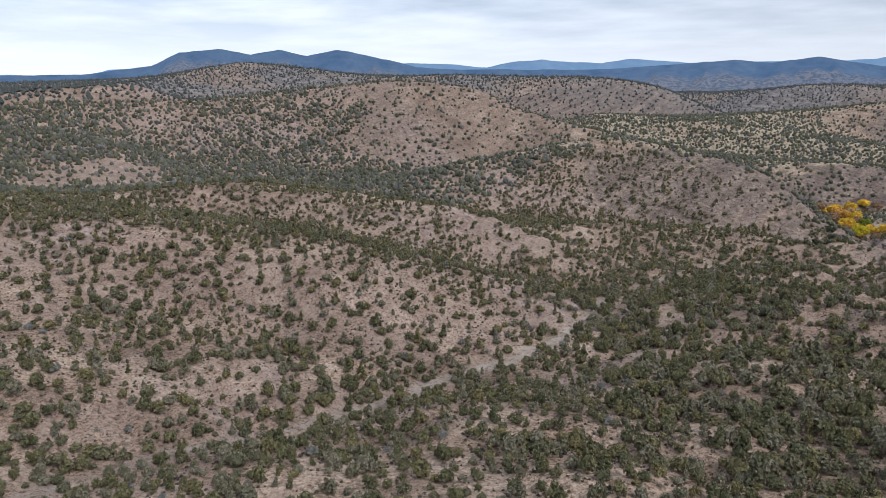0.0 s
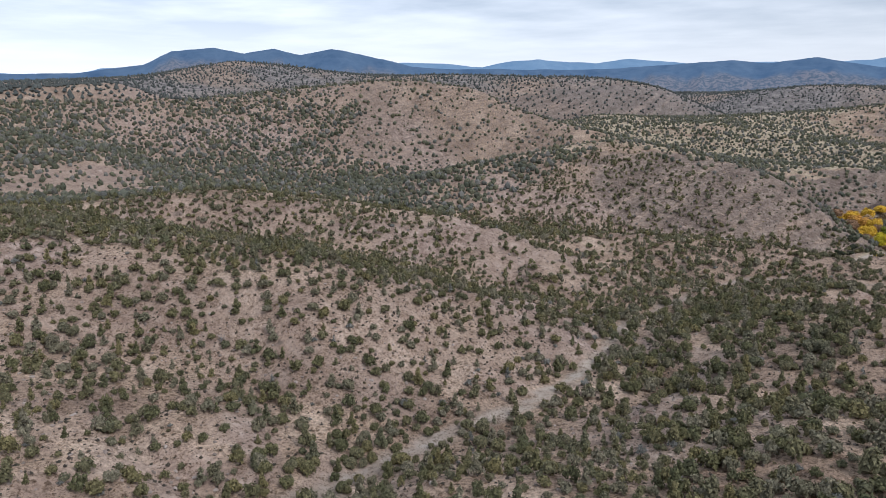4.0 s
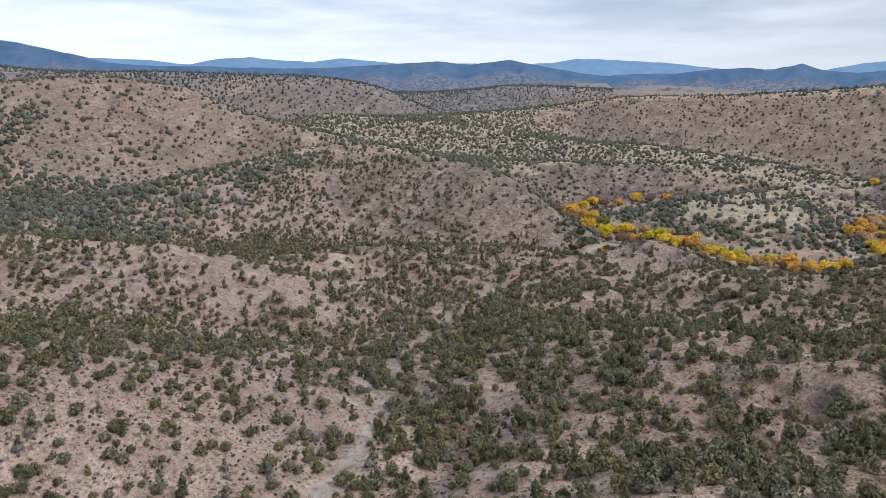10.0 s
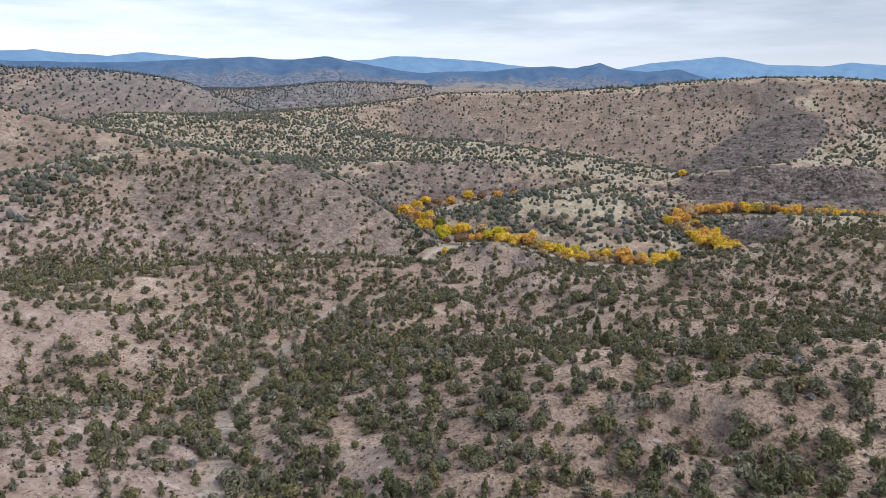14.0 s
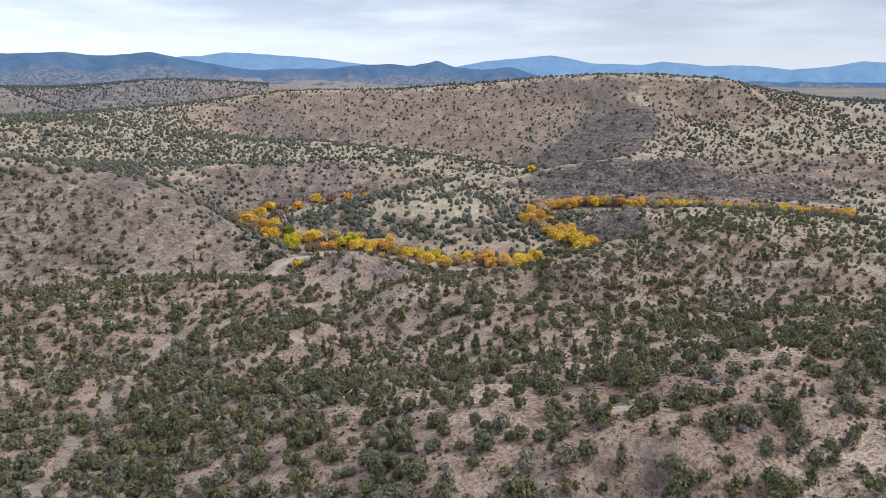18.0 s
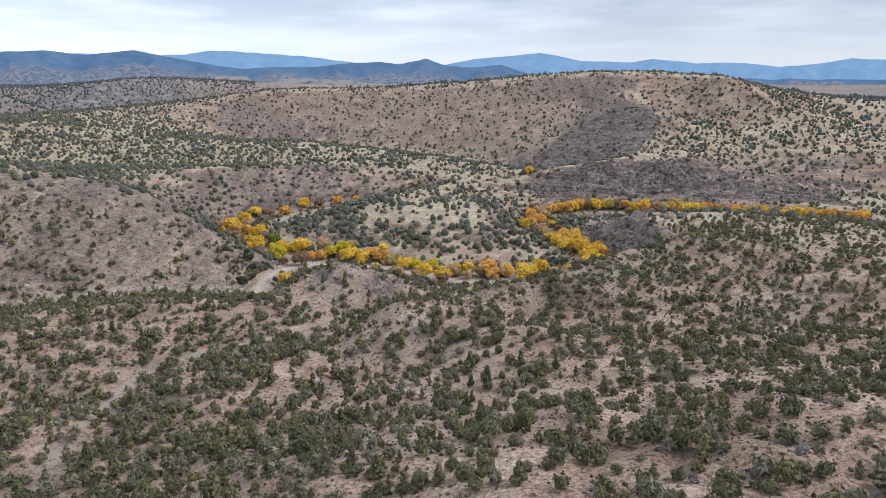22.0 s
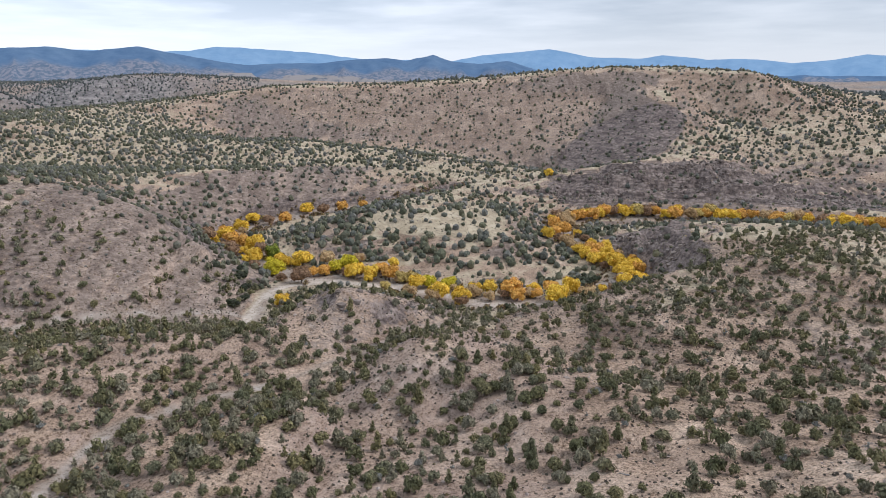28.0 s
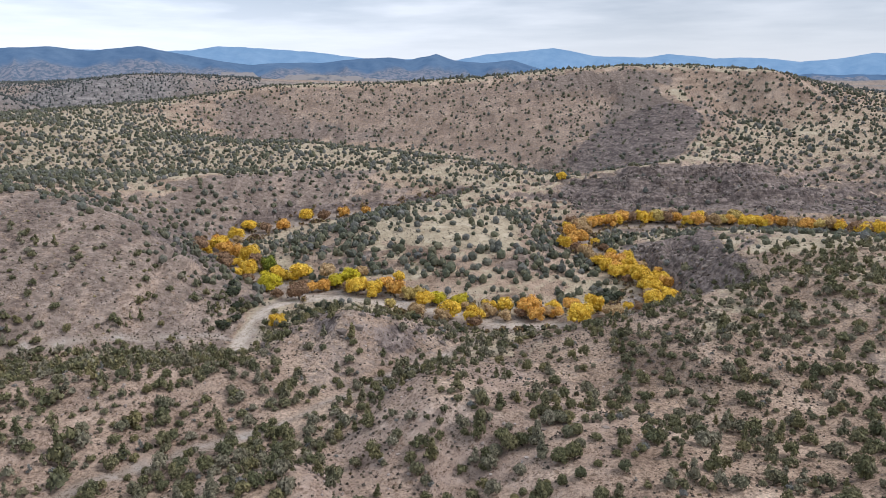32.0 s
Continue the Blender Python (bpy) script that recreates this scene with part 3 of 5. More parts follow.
FLAT_WEST = [(-102, 100), (-87, 167), (-47, 149), (-21, 121), (-3, 85), (-12, 33), (-72, 49)]
FLAT_EAST = [(-5, 109), (42, 120), (61, 83), (123, 109), (73, 28), (33, 23), (10, 18), (-5, 34)]
BENCH_SOUTH = [(16, 10), (36, 17), (69, 22), (57, 1), (13, 3)]
NEAR_SLOPE = [(-111, -125), (-94, -82), (-64, -42), (-45, -8), (-33, -28), (-27, -54), (-32, -76), (-27, -96), (-32, -102), (-75, -100), (-41, -138)]
NEAR_FOOT = [(-63, -134), (-72, -101), (-29, -104), (-23, -116), (-22, -141)]
SOUTH_SPUR = [(-26, -76), (-24, -44), (-10, -28), (40, -20), (40, -110), (0, -112)]
EAST_BANK = [(-33, -12), (-27, 1), (2, 7), (37, 10), (38, -26), (-23, -46)]
WEST_BANK = [(-79, -65), (-68, -7), (-48, 2), (-31, -26), (-28, -48), (-54, -80)]
BEHIND_RIDGE = [(-159, -22), (-134, 14), (-118, 20), (-104, 1), (-101, -53)]
LEFT_VALLEY = [(-432, -70), (-441, 29), (-424, 85), (-410, 151), (-380, 126), (-362, 46), (-335, 84), (-316, 144), (-237, 100), (-136, 12), (-180, -45), (-384, -10), (-389, -78)]
DARK_STRIP = [(-369, 66), (-382, 113), (-393, 139), (-393, 160), (-382, 152), (-372, 125), (-361, 93), (-356, 63)]
BELT_WEST = [(-212, -108), (-192, -81), (-186, -35), (-159, -28), (-91, -68), (-104, -92), (-119, -124)]
BELT_MID = [(-106, -76), (-135, -33), (-108, 4), (-99, -6), (-77, -67), (-96, -81)]
GULLY_CLUMP = [(-79, -97), (-72, -87), (-64, -83), (-54, -85), (-54, -95), (-64, -96)]
LOWER_WASH = [(-17, -142), (-17, -128), (-23, -115), (-26, -97), (-30, -69), (-2, -78), (-6, -89), (-22, -93), (0, -118), (-2, -124), (-14, -143)]
PINK_CLIFF = [(-270, -99), (-334, -83), (-349, -59), (-363, -32), (-354, -10), (-289, -20), (-278, -45), (-293, -70)]
BIG_FACE = [(-407, 159), (-422, 196), (-400, 234), (-368, 274), (-328, 288), (-270, 290), (-240, 200), (-300, 165), (-334, 129), (-362, 119)]
WASH_WOOD = [(-71, 37), (-62, 64), (-36, 78), (-14, 68), (-6, 40), (4, 20), (1, 10), (-30, 7), (-25, -6), (-36, -9), (-47, 3)]
RIDGE_LINE = [(-87, -60), (-108, -14), (-104, -4), (-74, 13), (-68, -7), (-90, -12), (-81, -64)]
PALE_KNOB = [(-118, 20), (-110, 32), (-98, 41), (-89, 38), (-91, 20), (-100, 6), (-110, 6)]
HILL_FLANK = [(-245, 95), (-234, 139), (-221, 172), (-202, 193), (-187, 167), (-182, 125), (-221, 85)]
HILL_FACE = [(-199, 193), (-168, 228), (-140, 240), (-101, 228), (-71, 221), (-69, 191), (-122, 147), (-154, 144), (-180, 158)]
HILL_FOOT = [(-249, 69), (-222, 86), (-161, 132), (-122, 147), (-66, 190), (-54, 160), (-129, 110), (-150, 60), (-170, 40)]
BIG_FOOT = [(-353, 82), (-334, 129), (-310, 159), (-237, 130), (-245, 95), (-253, 71), (-299, 52)]
LEFT_SLOPE = [(-148, 225), (-130, 236), (-98, 230), (-80, 226), (-71, 205), (-52, 173), (-106, 163)]
FOOT_BELT = [(-112, 168), (-60, 178), (-46, 160), (-47, 147), (-103, 152)]
LEFT_BENCH = [(-97, 146), (-46, 147), (-24, 123), (-25, 118), (-35, 103), (-42, 97), (-65, 94)]
CENTRE_KNOLL = [(-37, 154), (-42, 172), (-23, 176), (-8, 178), (2, 170), (-11, 152), (-22, 138), (-28, 135)]
CENTRE_GULLY = [(-33, 109), (-23, 119), (-24, 129), (-18, 147), (-6, 154), (-1, 131), (-15, 137), (-19, 120), (-26, 111), (-26, 93)]
RIGHT_HILL = [(16, 161), (22, 175), (49, 185), (68, 175), (92, 182), (133, 209), (93, 142), (69, 131), (36, 112), (26, 141)]
PALE_STRIP = [(6, 142), (19, 154), (21, 142), (11, 115), (6, 113)]
WEST_FLANK = [(13, 157), (20, 182), (40, 178), (52, 177), (44, 155), (34, 135), (25, 136), (22, 154)]
EAST_TOP = [(88, 218), (108, 206), (142, 204), (180, 209), (138, 137), (96, 140), (70, 152), (84, 176)]
BEND_INNER = [(-73, 292), (-50, 336), (-6, 311), (32, 335), (47, 294), (46, 246), (15, 233), (-29, 246), (-58, 268)]
BEND_TOP = [(-34, 287), (-6, 307), (28, 324), (34, 267), (8, 256), (-18, 262)]
LOWER_EAST = [(35, 109), (69, 129), (91, 138), (61, 88), (22, 91)]
CENTRE_SLOPE = [(-22, 50), (-20, 100), (10, 110), (25, 100), (20, 50), (0, 35)]
LOWER_MID = [(-17, 116), (1, 114), (25, 132), (31, 107), (21, 91), (-22, 93)]
DARK_FACE = [(146, 556), (166, 545), (176, 522), (182, 501), (170, 473), (144, 431), (122, 415), (94, 480), (86, 500), (120, 550)]
CLIFF_BAND = [(62, 386), (86, 390), (113, 390), (134, 391), (159, 389), (192, 388), (210, 375), (250, 355), (240, 330), (190, 342), (150, 354), (112, 356), (68, 356)]
CLIFF_EAST = [(78, 300), (96, 292), (104, 268), (97, 246), (92, 225), (82, 206), (79, 212), (82, 241), (76, 262)]
RIDGE_EAST = [(196, 566), (206, 540), (206, 500), (190, 455), (176, 420), (215, 400), (270, 405), (330, 440), (390, 560), (300, 580), (250, 572)]
NORTH_FACE = [(-188, 663), (-118, 683), (-12, 687), (86, 663), (154, 626), (121, 557), (79, 501), (32, 520), (-39, 589), (-129, 625)]
WEST_PLATEAU = [(-284, 466), (-232, 504), (-145, 605), (-32, 483), (41, 440), (12, 400), (-95, 421), (-188, 403), (-204, 329)]
GORGE_SLOPE = [(-125, 337), (-84, 400), (-28, 425), (-67, 376), (-97, 328), (-105, 304), (-115, 305)]
# outline, tree cover, softness of the edge
GROWTH = [(LEFT_VALLEY, 0.9, 12), (BIG_FOOT, 0.9, 8), (BIG_FACE, 0.33, 8), (FLAT_WEST, 0.92, 6), (FLAT_EAST, 0.48, 6), (NEAR_SLOPE, 0.8, 5), (NEAR_FOOT, 0.68, 5),
          (SOUTH_SPUR, 0.92, 5), (EAST_BANK, 0.74, 5), (WEST_BANK, 0.74, 5), (BEHIND_RIDGE, 0.85, 6), (WEST_PLATEAU, 0.52, 10), (NORTH_FACE, 0.2, 8), (HILL_FLANK, 0.85, 8), (HILL_FACE, 0.42, 6),
          (EAST_TOP, 0.62, 6), (RIGHT_HILL, 0.72, 5), (WEST_FLANK, 0.3, 3), (LEFT_BENCH, 0.8, 4), (LOWER_EAST, 0.66, 5), (CENTRE_SLOPE, 0.40, 5), (LOWER_MID, 0.32, 4), (RIDGE_EAST, 0.4, 8), (BEND_INNER, 0.62, 5), (BEND_TOP, 0.24, 5),
          (DARK_STRIP, 1.3, 5), (BELT_WEST, 1.3, 6), (BELT_MID, 1.1, 4), (GULLY_CLUMP, 1.2, 3), (LOWER_WASH, 1.25, 3), (WASH_WOOD, 0.84, 5), (RIDGE_LINE, 1.25, 3),
          (HILL_FOOT, 1.05, 5), (FOOT_BELT, 1.45, 3), (CENTRE_GULLY, 1.15, 3), (BENCH_SOUTH, 0.5, 4), (PINK_CLIFF, 0.2, 5), (PALE_KNOB, 0.36, 6), (PALE_STRIP, 0.2, 3),
          (LEFT_SLOPE, 0.22, 5), (CENTRE_KNOLL, 0.22, 4), (GORGE_SLOPE, 0.25, 4), (DARK_FACE, 0.12, 5), (CLIFF_BAND, 0.10, 4), (CLIFF_EAST, 0.08, 4)]
SCAR_MID = [(-3, 109), (9, 108), (13, 97), (0, 94)]
SCAR_EAST = [(80, 134), (117, 135), (108, 118), (89, 117)]
PALE_SOIL = [(SCAR_MID, 1.0, 3), (SCAR_EAST, 0.9, 4), (PINK_CLIFF, 1.0, 6), (PALE_KNOB, 0.75, 8), (PALE_STRIP, 0.7, 3), (CENTRE_SLOPE, 0.68, 5), (LOWER_MID, 0.6, 4), (LEFT_BENCH, 0.35, 4)]
BARE_ROCK = [(WEST_FLANK, 0.6, 4), (EAST_TOP, 0.3, 8), (RIGHT_HILL, 0.35, 6), (NORTH_FACE, 0.5, 8), (LEFT_SLOPE, 0.78, 6), (HILL_FACE, 0.66, 8), (GORGE_SLOPE, 0.8, 5), (CENTRE_KNOLL, 0.5, 3), (BIG_FACE, 0.5, 10)]
DARK_ROCK = [(DARK_FACE, 0.92, 2), (CLIFF_BAND, 0.95, 3), (CLIFF_EAST, 0.95, 4)]
DRY_GRASS = [(BEND_TOP, 0.85, 6), (WEST_PLATEAU, 0.55, 8), (RIDGE_EAST, 0.5, 8)]


# ---- the ground sheet ----
def graded(lo, hi, core_lo, core_hi, step, grow):
    mid = list(np.arange(core_lo, core_hi + 0.01, step))
    up, s = [mid[-1]], step
    while up[-1] < hi:
        s *= grow
        up.append(up[-1] + s)
    dn, s = [mid[0]], step
    while dn[-1] > lo:
        s *= grow
        dn.append(dn[-1] - s)
    return np.array(dn[:0:-1] + mid + up[1:])


GX = graded(-4600, 4600, -280, 390, 2.7, 1.05)
GY = graded(-4600, 4600, -230, 650, 2.9, 1.05)
gx, gy = np.meshgrid(GX, GY)
gx, gy = gx.ravel(), gy.ravel()
gz = height(gx, gy)
nx, ny = len(GX), len(GY)
GRID_Z = gz.reshape(ny, nx)


def ground_at(x, y):
    i = np.clip(np.searchsorted(GX, x) - 1, 0, nx - 2); j = np.clip(np.searchsorted(GY, y) - 1, 0, ny - 2)
    u, v = (x - GX[i]) / (GX[i + 1] - GX[i]), (y - GY[j]) / (GY[j + 1] - GY[j])
    return ((GRID_Z[j, i] * (1 - u) + GRID_Z[j, i + 1] * u) * (1 - v) + (GRID_Z[j + 1, i] * (1 - u) + GRID_Z[j + 1, i + 1] * u) * v)


ii = np.arange(nx * ny).reshape(ny, nx)
quads = np.stack([ii[:-1, :-1].ravel(), ii[:-1, 1:].ravel(), ii[1:, 1:].ravel(), ii[1:, :-1].ravel()], 1)
ground_me = quick_mesh("ground", np.stack([gx, gy, gz], 1), quads, GROUND, True)
slope = np.hypot(*np.gradient(GRID_Z, GY, GX)).ravel()
gpx, gpy = gx / U, gy / U
dry = np.minimum(river_distance(gpx, gpy), line_distance(gpx, gpy, SIDE_WASH) + 3.2) + 2.0 * fbm(gx, gy, 25, 3, 9)
dwash = np.minimum(line_distance(gpx, gpy, WASH), line_distance(gpx, gpy, FOOT_WASH)) + 1.2 * fbm(gx, gy, 18, 3, 15)
broad = 0.25 * np.exp(-((gpy + 55) / 32) ** 2) + 0.9 * np.exp(-((gpy - 50) / 24) ** 2) * smooth(-0.3, 0.3, fbm(gx, gy, 22, 2, 67))
sand = np.maximum(1 - smooth(3.0, 7.0, dry), 1 - smooth(0.7, 1.7, dwash - broad))
# pale badland clay in the near hills, dark volcanic slopes round the canyon
fall = slope + 0.12 * fbm(gx, gy, 14, 3, 51)
canyon = smooth(135, 160, gpy + 0.12 * gpx + 8 * fbm(gx, gy, 60, 2, 44))
pale = smooth(0.10, 0.45, fall) * (1 - canyon) * (0.45 + 0.55 * smooth(-0.2, 0.3, fbm(gx, gy, 70, 4, 41))) * smooth(60, -30, gpx)
rock = smooth(0.20, 0.48, fall) * canyon * (1 - 0.9 * np.exp(-((gpx + 350) / 110) ** 2 - ((gpy - 240) / 65) ** 2))
rock = np.maximum(rock, smooth(1.0, 1.3, fall))
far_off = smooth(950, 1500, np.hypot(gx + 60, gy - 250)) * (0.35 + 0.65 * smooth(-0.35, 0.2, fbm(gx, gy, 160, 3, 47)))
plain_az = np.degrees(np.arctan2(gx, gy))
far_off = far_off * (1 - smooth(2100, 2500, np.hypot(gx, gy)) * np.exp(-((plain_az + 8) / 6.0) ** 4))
ROAD = [(-54, 172, 0), (-56, 186, 0), (-57, 199, 0), (-56, 210, 0), (-52, 217, 0), (-44, 221, 0), (-34, 225, 0), (-20, 218, 0), (-8, 209, 0)]
# the open sand in front of the bend's cottonwoods
BED = [(-50, 227, 0), (-34, 222, 0), (-20, 217.5, 0), (-9, 214, 0), (2, 208, 0), (12, 200, 0), (22, 196, 0), (36, 195, 0), (48, 199, 0)]
droad = line_distance(gpx, gpy, ROAD) + 0.5 * fbm(gx, gy, 9, 2, 19)
track = np.maximum(1 - smooth(1.2, 1.9, droad), (1 - smooth(0.0, 1.35, line_distance(gpx, gpy, WASH) + 0.7 * fbm(gx, gy, 9, 2, 23))) * smooth(4, -12, gpy) * smooth(-76, -56, gpy) * 0.75)
track = np.maximum(track, 0.8 * (1 - smooth(1.6, 3.6, line_distance(gpx, gpy, BED) + 1.2 * fbm(gx, gy, 14, 2, 27))))
tr = ground_me.attributes.new("track", "FLOAT", "POINT")
tr.data.foreach_set("value", track.astype(np.float32))
for k, (outline, share, soft) in enumerate(PALE_SOIL):
    m = patch(gpx, gpy, outline, soft, 50 + k)
    pale = pale * (1 - m) + m * share * (0.45 + 0.55 * smooth(0.1, 0.5, fall))
for k, (outline, share, soft) in enumerate(BARE_ROCK):
    m = patch(gpx, gpy, outline, soft, 60 + k)
    rock = rock * (1 - m) + m * share
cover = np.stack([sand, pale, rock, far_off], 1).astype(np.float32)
mottle = fbm(gx, gy, 45, 4, 58)
grass = (1 - smooth(0.12, 0.34, fall + 0.06 * mottle)) * canyon * (0.55 + 0.45 * smooth(-0.25, 0.25, mottle)) * (1 - 0.7 * smooth(900, 1500, np.hypot(gx, gy - 150)))
grass = grass * (1 - 0.85 * np.exp(-((gpx + 350) / 110) ** 2 - ((gpy - 235) / 70) ** 2))
cliff = smooth(0.46, 0.74, fall + 0.10 * mottle) * canyon * (1 - 0.95 * np.exp(-((gpx + 350) / 130) ** 2 - ((gpy - 240) / 85) ** 2))
for k, (outline, share, soft) in enumerate(DRY_GRASS):
    m = patch(gpx, gpy, outline, soft, 70 + k)
    grass = np.maximum(grass, share * m * (1 - smooth(0.3, 0.55, fall)))
for k, (outline, share, soft) in enumerate(BARE_ROCK):
    grass = grass * (1 - (1.0 if outline is BIG_FACE else 0.8 * share) * patch(gpx, gpy, outline, soft, 60 + k))
cliff = cliff * (1 - smooth(182, 205, gpx) * smooth(415, 440, gpy))
rock = rock * (1 - 0.6 * smooth(182, 205, gpx) * smooth(415, 440, gpy))
cover[:, 2] = rock
cliff = cliff * (1 - 0.85 * smooth(430, 480, gpy))
for k, outline in enumerate((LEFT_SLOPE, HILL_FACE, NORTH_FACE, GORGE_SLOPE)):
    cliff = cliff * (1 - 0.85 * patch(gpx, gpy, outline, 6, 90 + k))
for k, (outline, share, soft) in enumerate(DARK_ROCK):
    m = patch(gpx, gpy, outline, soft, 80 + k)
    cliff = np.maximum(cliff, share * m)
    grass = grass * (1 - m)
for nm_, val_ in (("grass", grass), ("cliff", cliff)):
    ground_me.attributes.new(nm_, "FLOAT", "POINT").data.foreach_set("value", val_.astype(np.float32))
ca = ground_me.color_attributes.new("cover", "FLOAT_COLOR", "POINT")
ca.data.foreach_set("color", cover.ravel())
ground = tagged(new("ground", ground_me), "tan stony desert hills with sandy washes", "ground", kind="structure")


# ---- far ranges: a plain distance behind everything, haze painted in as glow ----
def far_range(name, radius, profile, base, colors, label, seed, edges=(0.32, 0.68), foothill=0.0):
    az = np.linspace(radians(-100), radians(60), 700)
    el = np.interp(np.degrees(az), [p[0] for p in profile], [p[1] for p in profile])
    el = el + 0.07 * fbm(np.degrees(az), az * 0, 1.3, 4, seed)
    rows = 24
    verts, fold_shades, feet = [], [], []
    for k in range(rows):
        s = k / (rows - 1)
        r = radius - 700 * (1 - s)
        top = 121 + radius * np.tan(np.radians(el))
        spur = (1 - np.abs(fbm(np.degrees(az) + 0.5 * s, az * 0 + k * 0.12, 3.2, 4, seed + 3))) ** 2 - 0.5
        z = base + (top - base) * (s ** 1.2) + 240 * (1 - s) * s * spur
        deg_ = np.degrees(az)
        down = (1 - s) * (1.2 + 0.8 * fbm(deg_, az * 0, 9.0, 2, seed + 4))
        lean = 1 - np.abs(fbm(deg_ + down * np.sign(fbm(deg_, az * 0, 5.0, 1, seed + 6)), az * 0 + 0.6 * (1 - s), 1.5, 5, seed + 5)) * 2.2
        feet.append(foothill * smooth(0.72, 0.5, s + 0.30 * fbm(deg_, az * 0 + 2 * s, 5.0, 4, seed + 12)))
        # ridge and valley shading, painted into the glow colours
        fold_shades.append(np.clip(0.5 + 0.5 * lean + 0.35 * fbm(deg_ * 2, az * 0 + 9 * s, 1.0, 4, seed + 9), 0, 1))
        verts.append(np.stack([32 + r * np.sin(az), -96 + r * np.cos(az), z], 1))
    verts = np.concatenate(verts)
    n = len(az)
    i = np.arange(rows * n).reshape(rows, n)
    q = np.stack([i[:-1, :-1].ravel(), i[:-1, 1:].ravel(), i[1:, 1:].ravel(), i[1:, :-1].ravel()], 1)
    m = bpy.data.materials.new(name); m.use_nodes = True
    nodes, links = m.node_tree.nodes, m.node_tree.links
    b = nodes["Principled BSDF"]
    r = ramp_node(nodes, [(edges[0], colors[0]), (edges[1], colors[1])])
    fold_shade = nodes.new("ShaderNodeAttribute"); fold_shade.attribute_name = "fold_shade"
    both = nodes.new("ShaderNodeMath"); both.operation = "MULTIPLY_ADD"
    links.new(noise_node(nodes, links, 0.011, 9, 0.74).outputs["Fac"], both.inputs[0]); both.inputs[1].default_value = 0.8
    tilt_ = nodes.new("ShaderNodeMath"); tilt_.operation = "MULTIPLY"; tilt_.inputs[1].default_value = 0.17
    links.new(fold_shade.outputs["Fac"], tilt_.inputs[0]); links.new(tilt_.outputs[0], both.inputs[2])
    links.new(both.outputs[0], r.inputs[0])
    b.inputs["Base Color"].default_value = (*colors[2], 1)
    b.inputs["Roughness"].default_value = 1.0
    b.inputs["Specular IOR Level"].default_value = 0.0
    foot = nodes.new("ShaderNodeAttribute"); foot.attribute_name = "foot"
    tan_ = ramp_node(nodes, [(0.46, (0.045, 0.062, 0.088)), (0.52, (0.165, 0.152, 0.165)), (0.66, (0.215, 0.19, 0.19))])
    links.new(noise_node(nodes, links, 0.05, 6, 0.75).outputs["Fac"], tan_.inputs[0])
    # the emission carries the painted haze, over the range and its foothills
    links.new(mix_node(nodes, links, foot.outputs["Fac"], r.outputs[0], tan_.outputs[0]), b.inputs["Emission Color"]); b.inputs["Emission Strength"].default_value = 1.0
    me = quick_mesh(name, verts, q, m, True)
    me.attributes.new("fold_shade", "FLOAT", "POINT").data.foreach_set("value", np.concatenate(fold_shades).astype(np.float32))
    me.attributes.new("foot", "FLOAT", "POINT").data.foreach_set("value", np.concatenate(feet).astype(np.float32))
    return tagged(new(name, me), label, "mountains", kind="structure")


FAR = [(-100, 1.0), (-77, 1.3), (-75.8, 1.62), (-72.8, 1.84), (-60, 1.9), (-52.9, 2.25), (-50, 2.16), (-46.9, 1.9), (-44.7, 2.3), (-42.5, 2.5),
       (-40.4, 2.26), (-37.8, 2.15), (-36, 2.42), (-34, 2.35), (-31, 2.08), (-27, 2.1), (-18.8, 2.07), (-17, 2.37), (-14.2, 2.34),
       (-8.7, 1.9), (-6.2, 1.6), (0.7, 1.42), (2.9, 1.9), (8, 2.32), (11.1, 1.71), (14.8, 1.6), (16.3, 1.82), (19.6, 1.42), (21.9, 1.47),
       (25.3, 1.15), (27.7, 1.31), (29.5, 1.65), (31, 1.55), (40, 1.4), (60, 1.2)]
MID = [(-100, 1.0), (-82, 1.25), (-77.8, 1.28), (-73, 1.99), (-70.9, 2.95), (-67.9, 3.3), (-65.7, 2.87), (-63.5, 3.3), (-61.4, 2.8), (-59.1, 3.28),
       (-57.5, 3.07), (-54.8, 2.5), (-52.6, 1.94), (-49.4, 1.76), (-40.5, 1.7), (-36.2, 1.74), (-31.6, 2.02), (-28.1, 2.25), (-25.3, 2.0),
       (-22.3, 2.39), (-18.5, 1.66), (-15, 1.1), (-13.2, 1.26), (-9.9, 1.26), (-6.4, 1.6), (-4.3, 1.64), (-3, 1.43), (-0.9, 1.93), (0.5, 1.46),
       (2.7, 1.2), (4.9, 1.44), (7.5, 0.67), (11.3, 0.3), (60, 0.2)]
# haze blue put into the colours, paler for the farther range
far_range("far_mountains", 4850, FAR, 80, [(0.085, 0.175, 0.30), (0.155, 0.250, 0.37), (0.07, 0.10, 0.135)], "pale mountain range painted in blue haze on the horizon", 3)
far_range("blue_mountains", 4300, MID, 80, [(0.012, 0.050, 0.125), (0.070, 0.122, 0.20), (0.06, 0.08, 0.105)], "wooded mountains painted dark haze blue below the sky", 8, foothill=0.85)

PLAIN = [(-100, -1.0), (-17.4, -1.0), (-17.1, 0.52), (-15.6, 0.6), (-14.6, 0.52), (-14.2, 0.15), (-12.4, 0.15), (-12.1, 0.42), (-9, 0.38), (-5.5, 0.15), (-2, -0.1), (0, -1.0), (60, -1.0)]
far_range("tan_plain", 3900, PLAIN, 80, [(0.06, 0.085, 0.115), (0.21, 0.20, 0.20), (0.06, 0.055, 0.052)], "tan grass plain with painted haze below the mountains", 21, (0.44, 0.52))


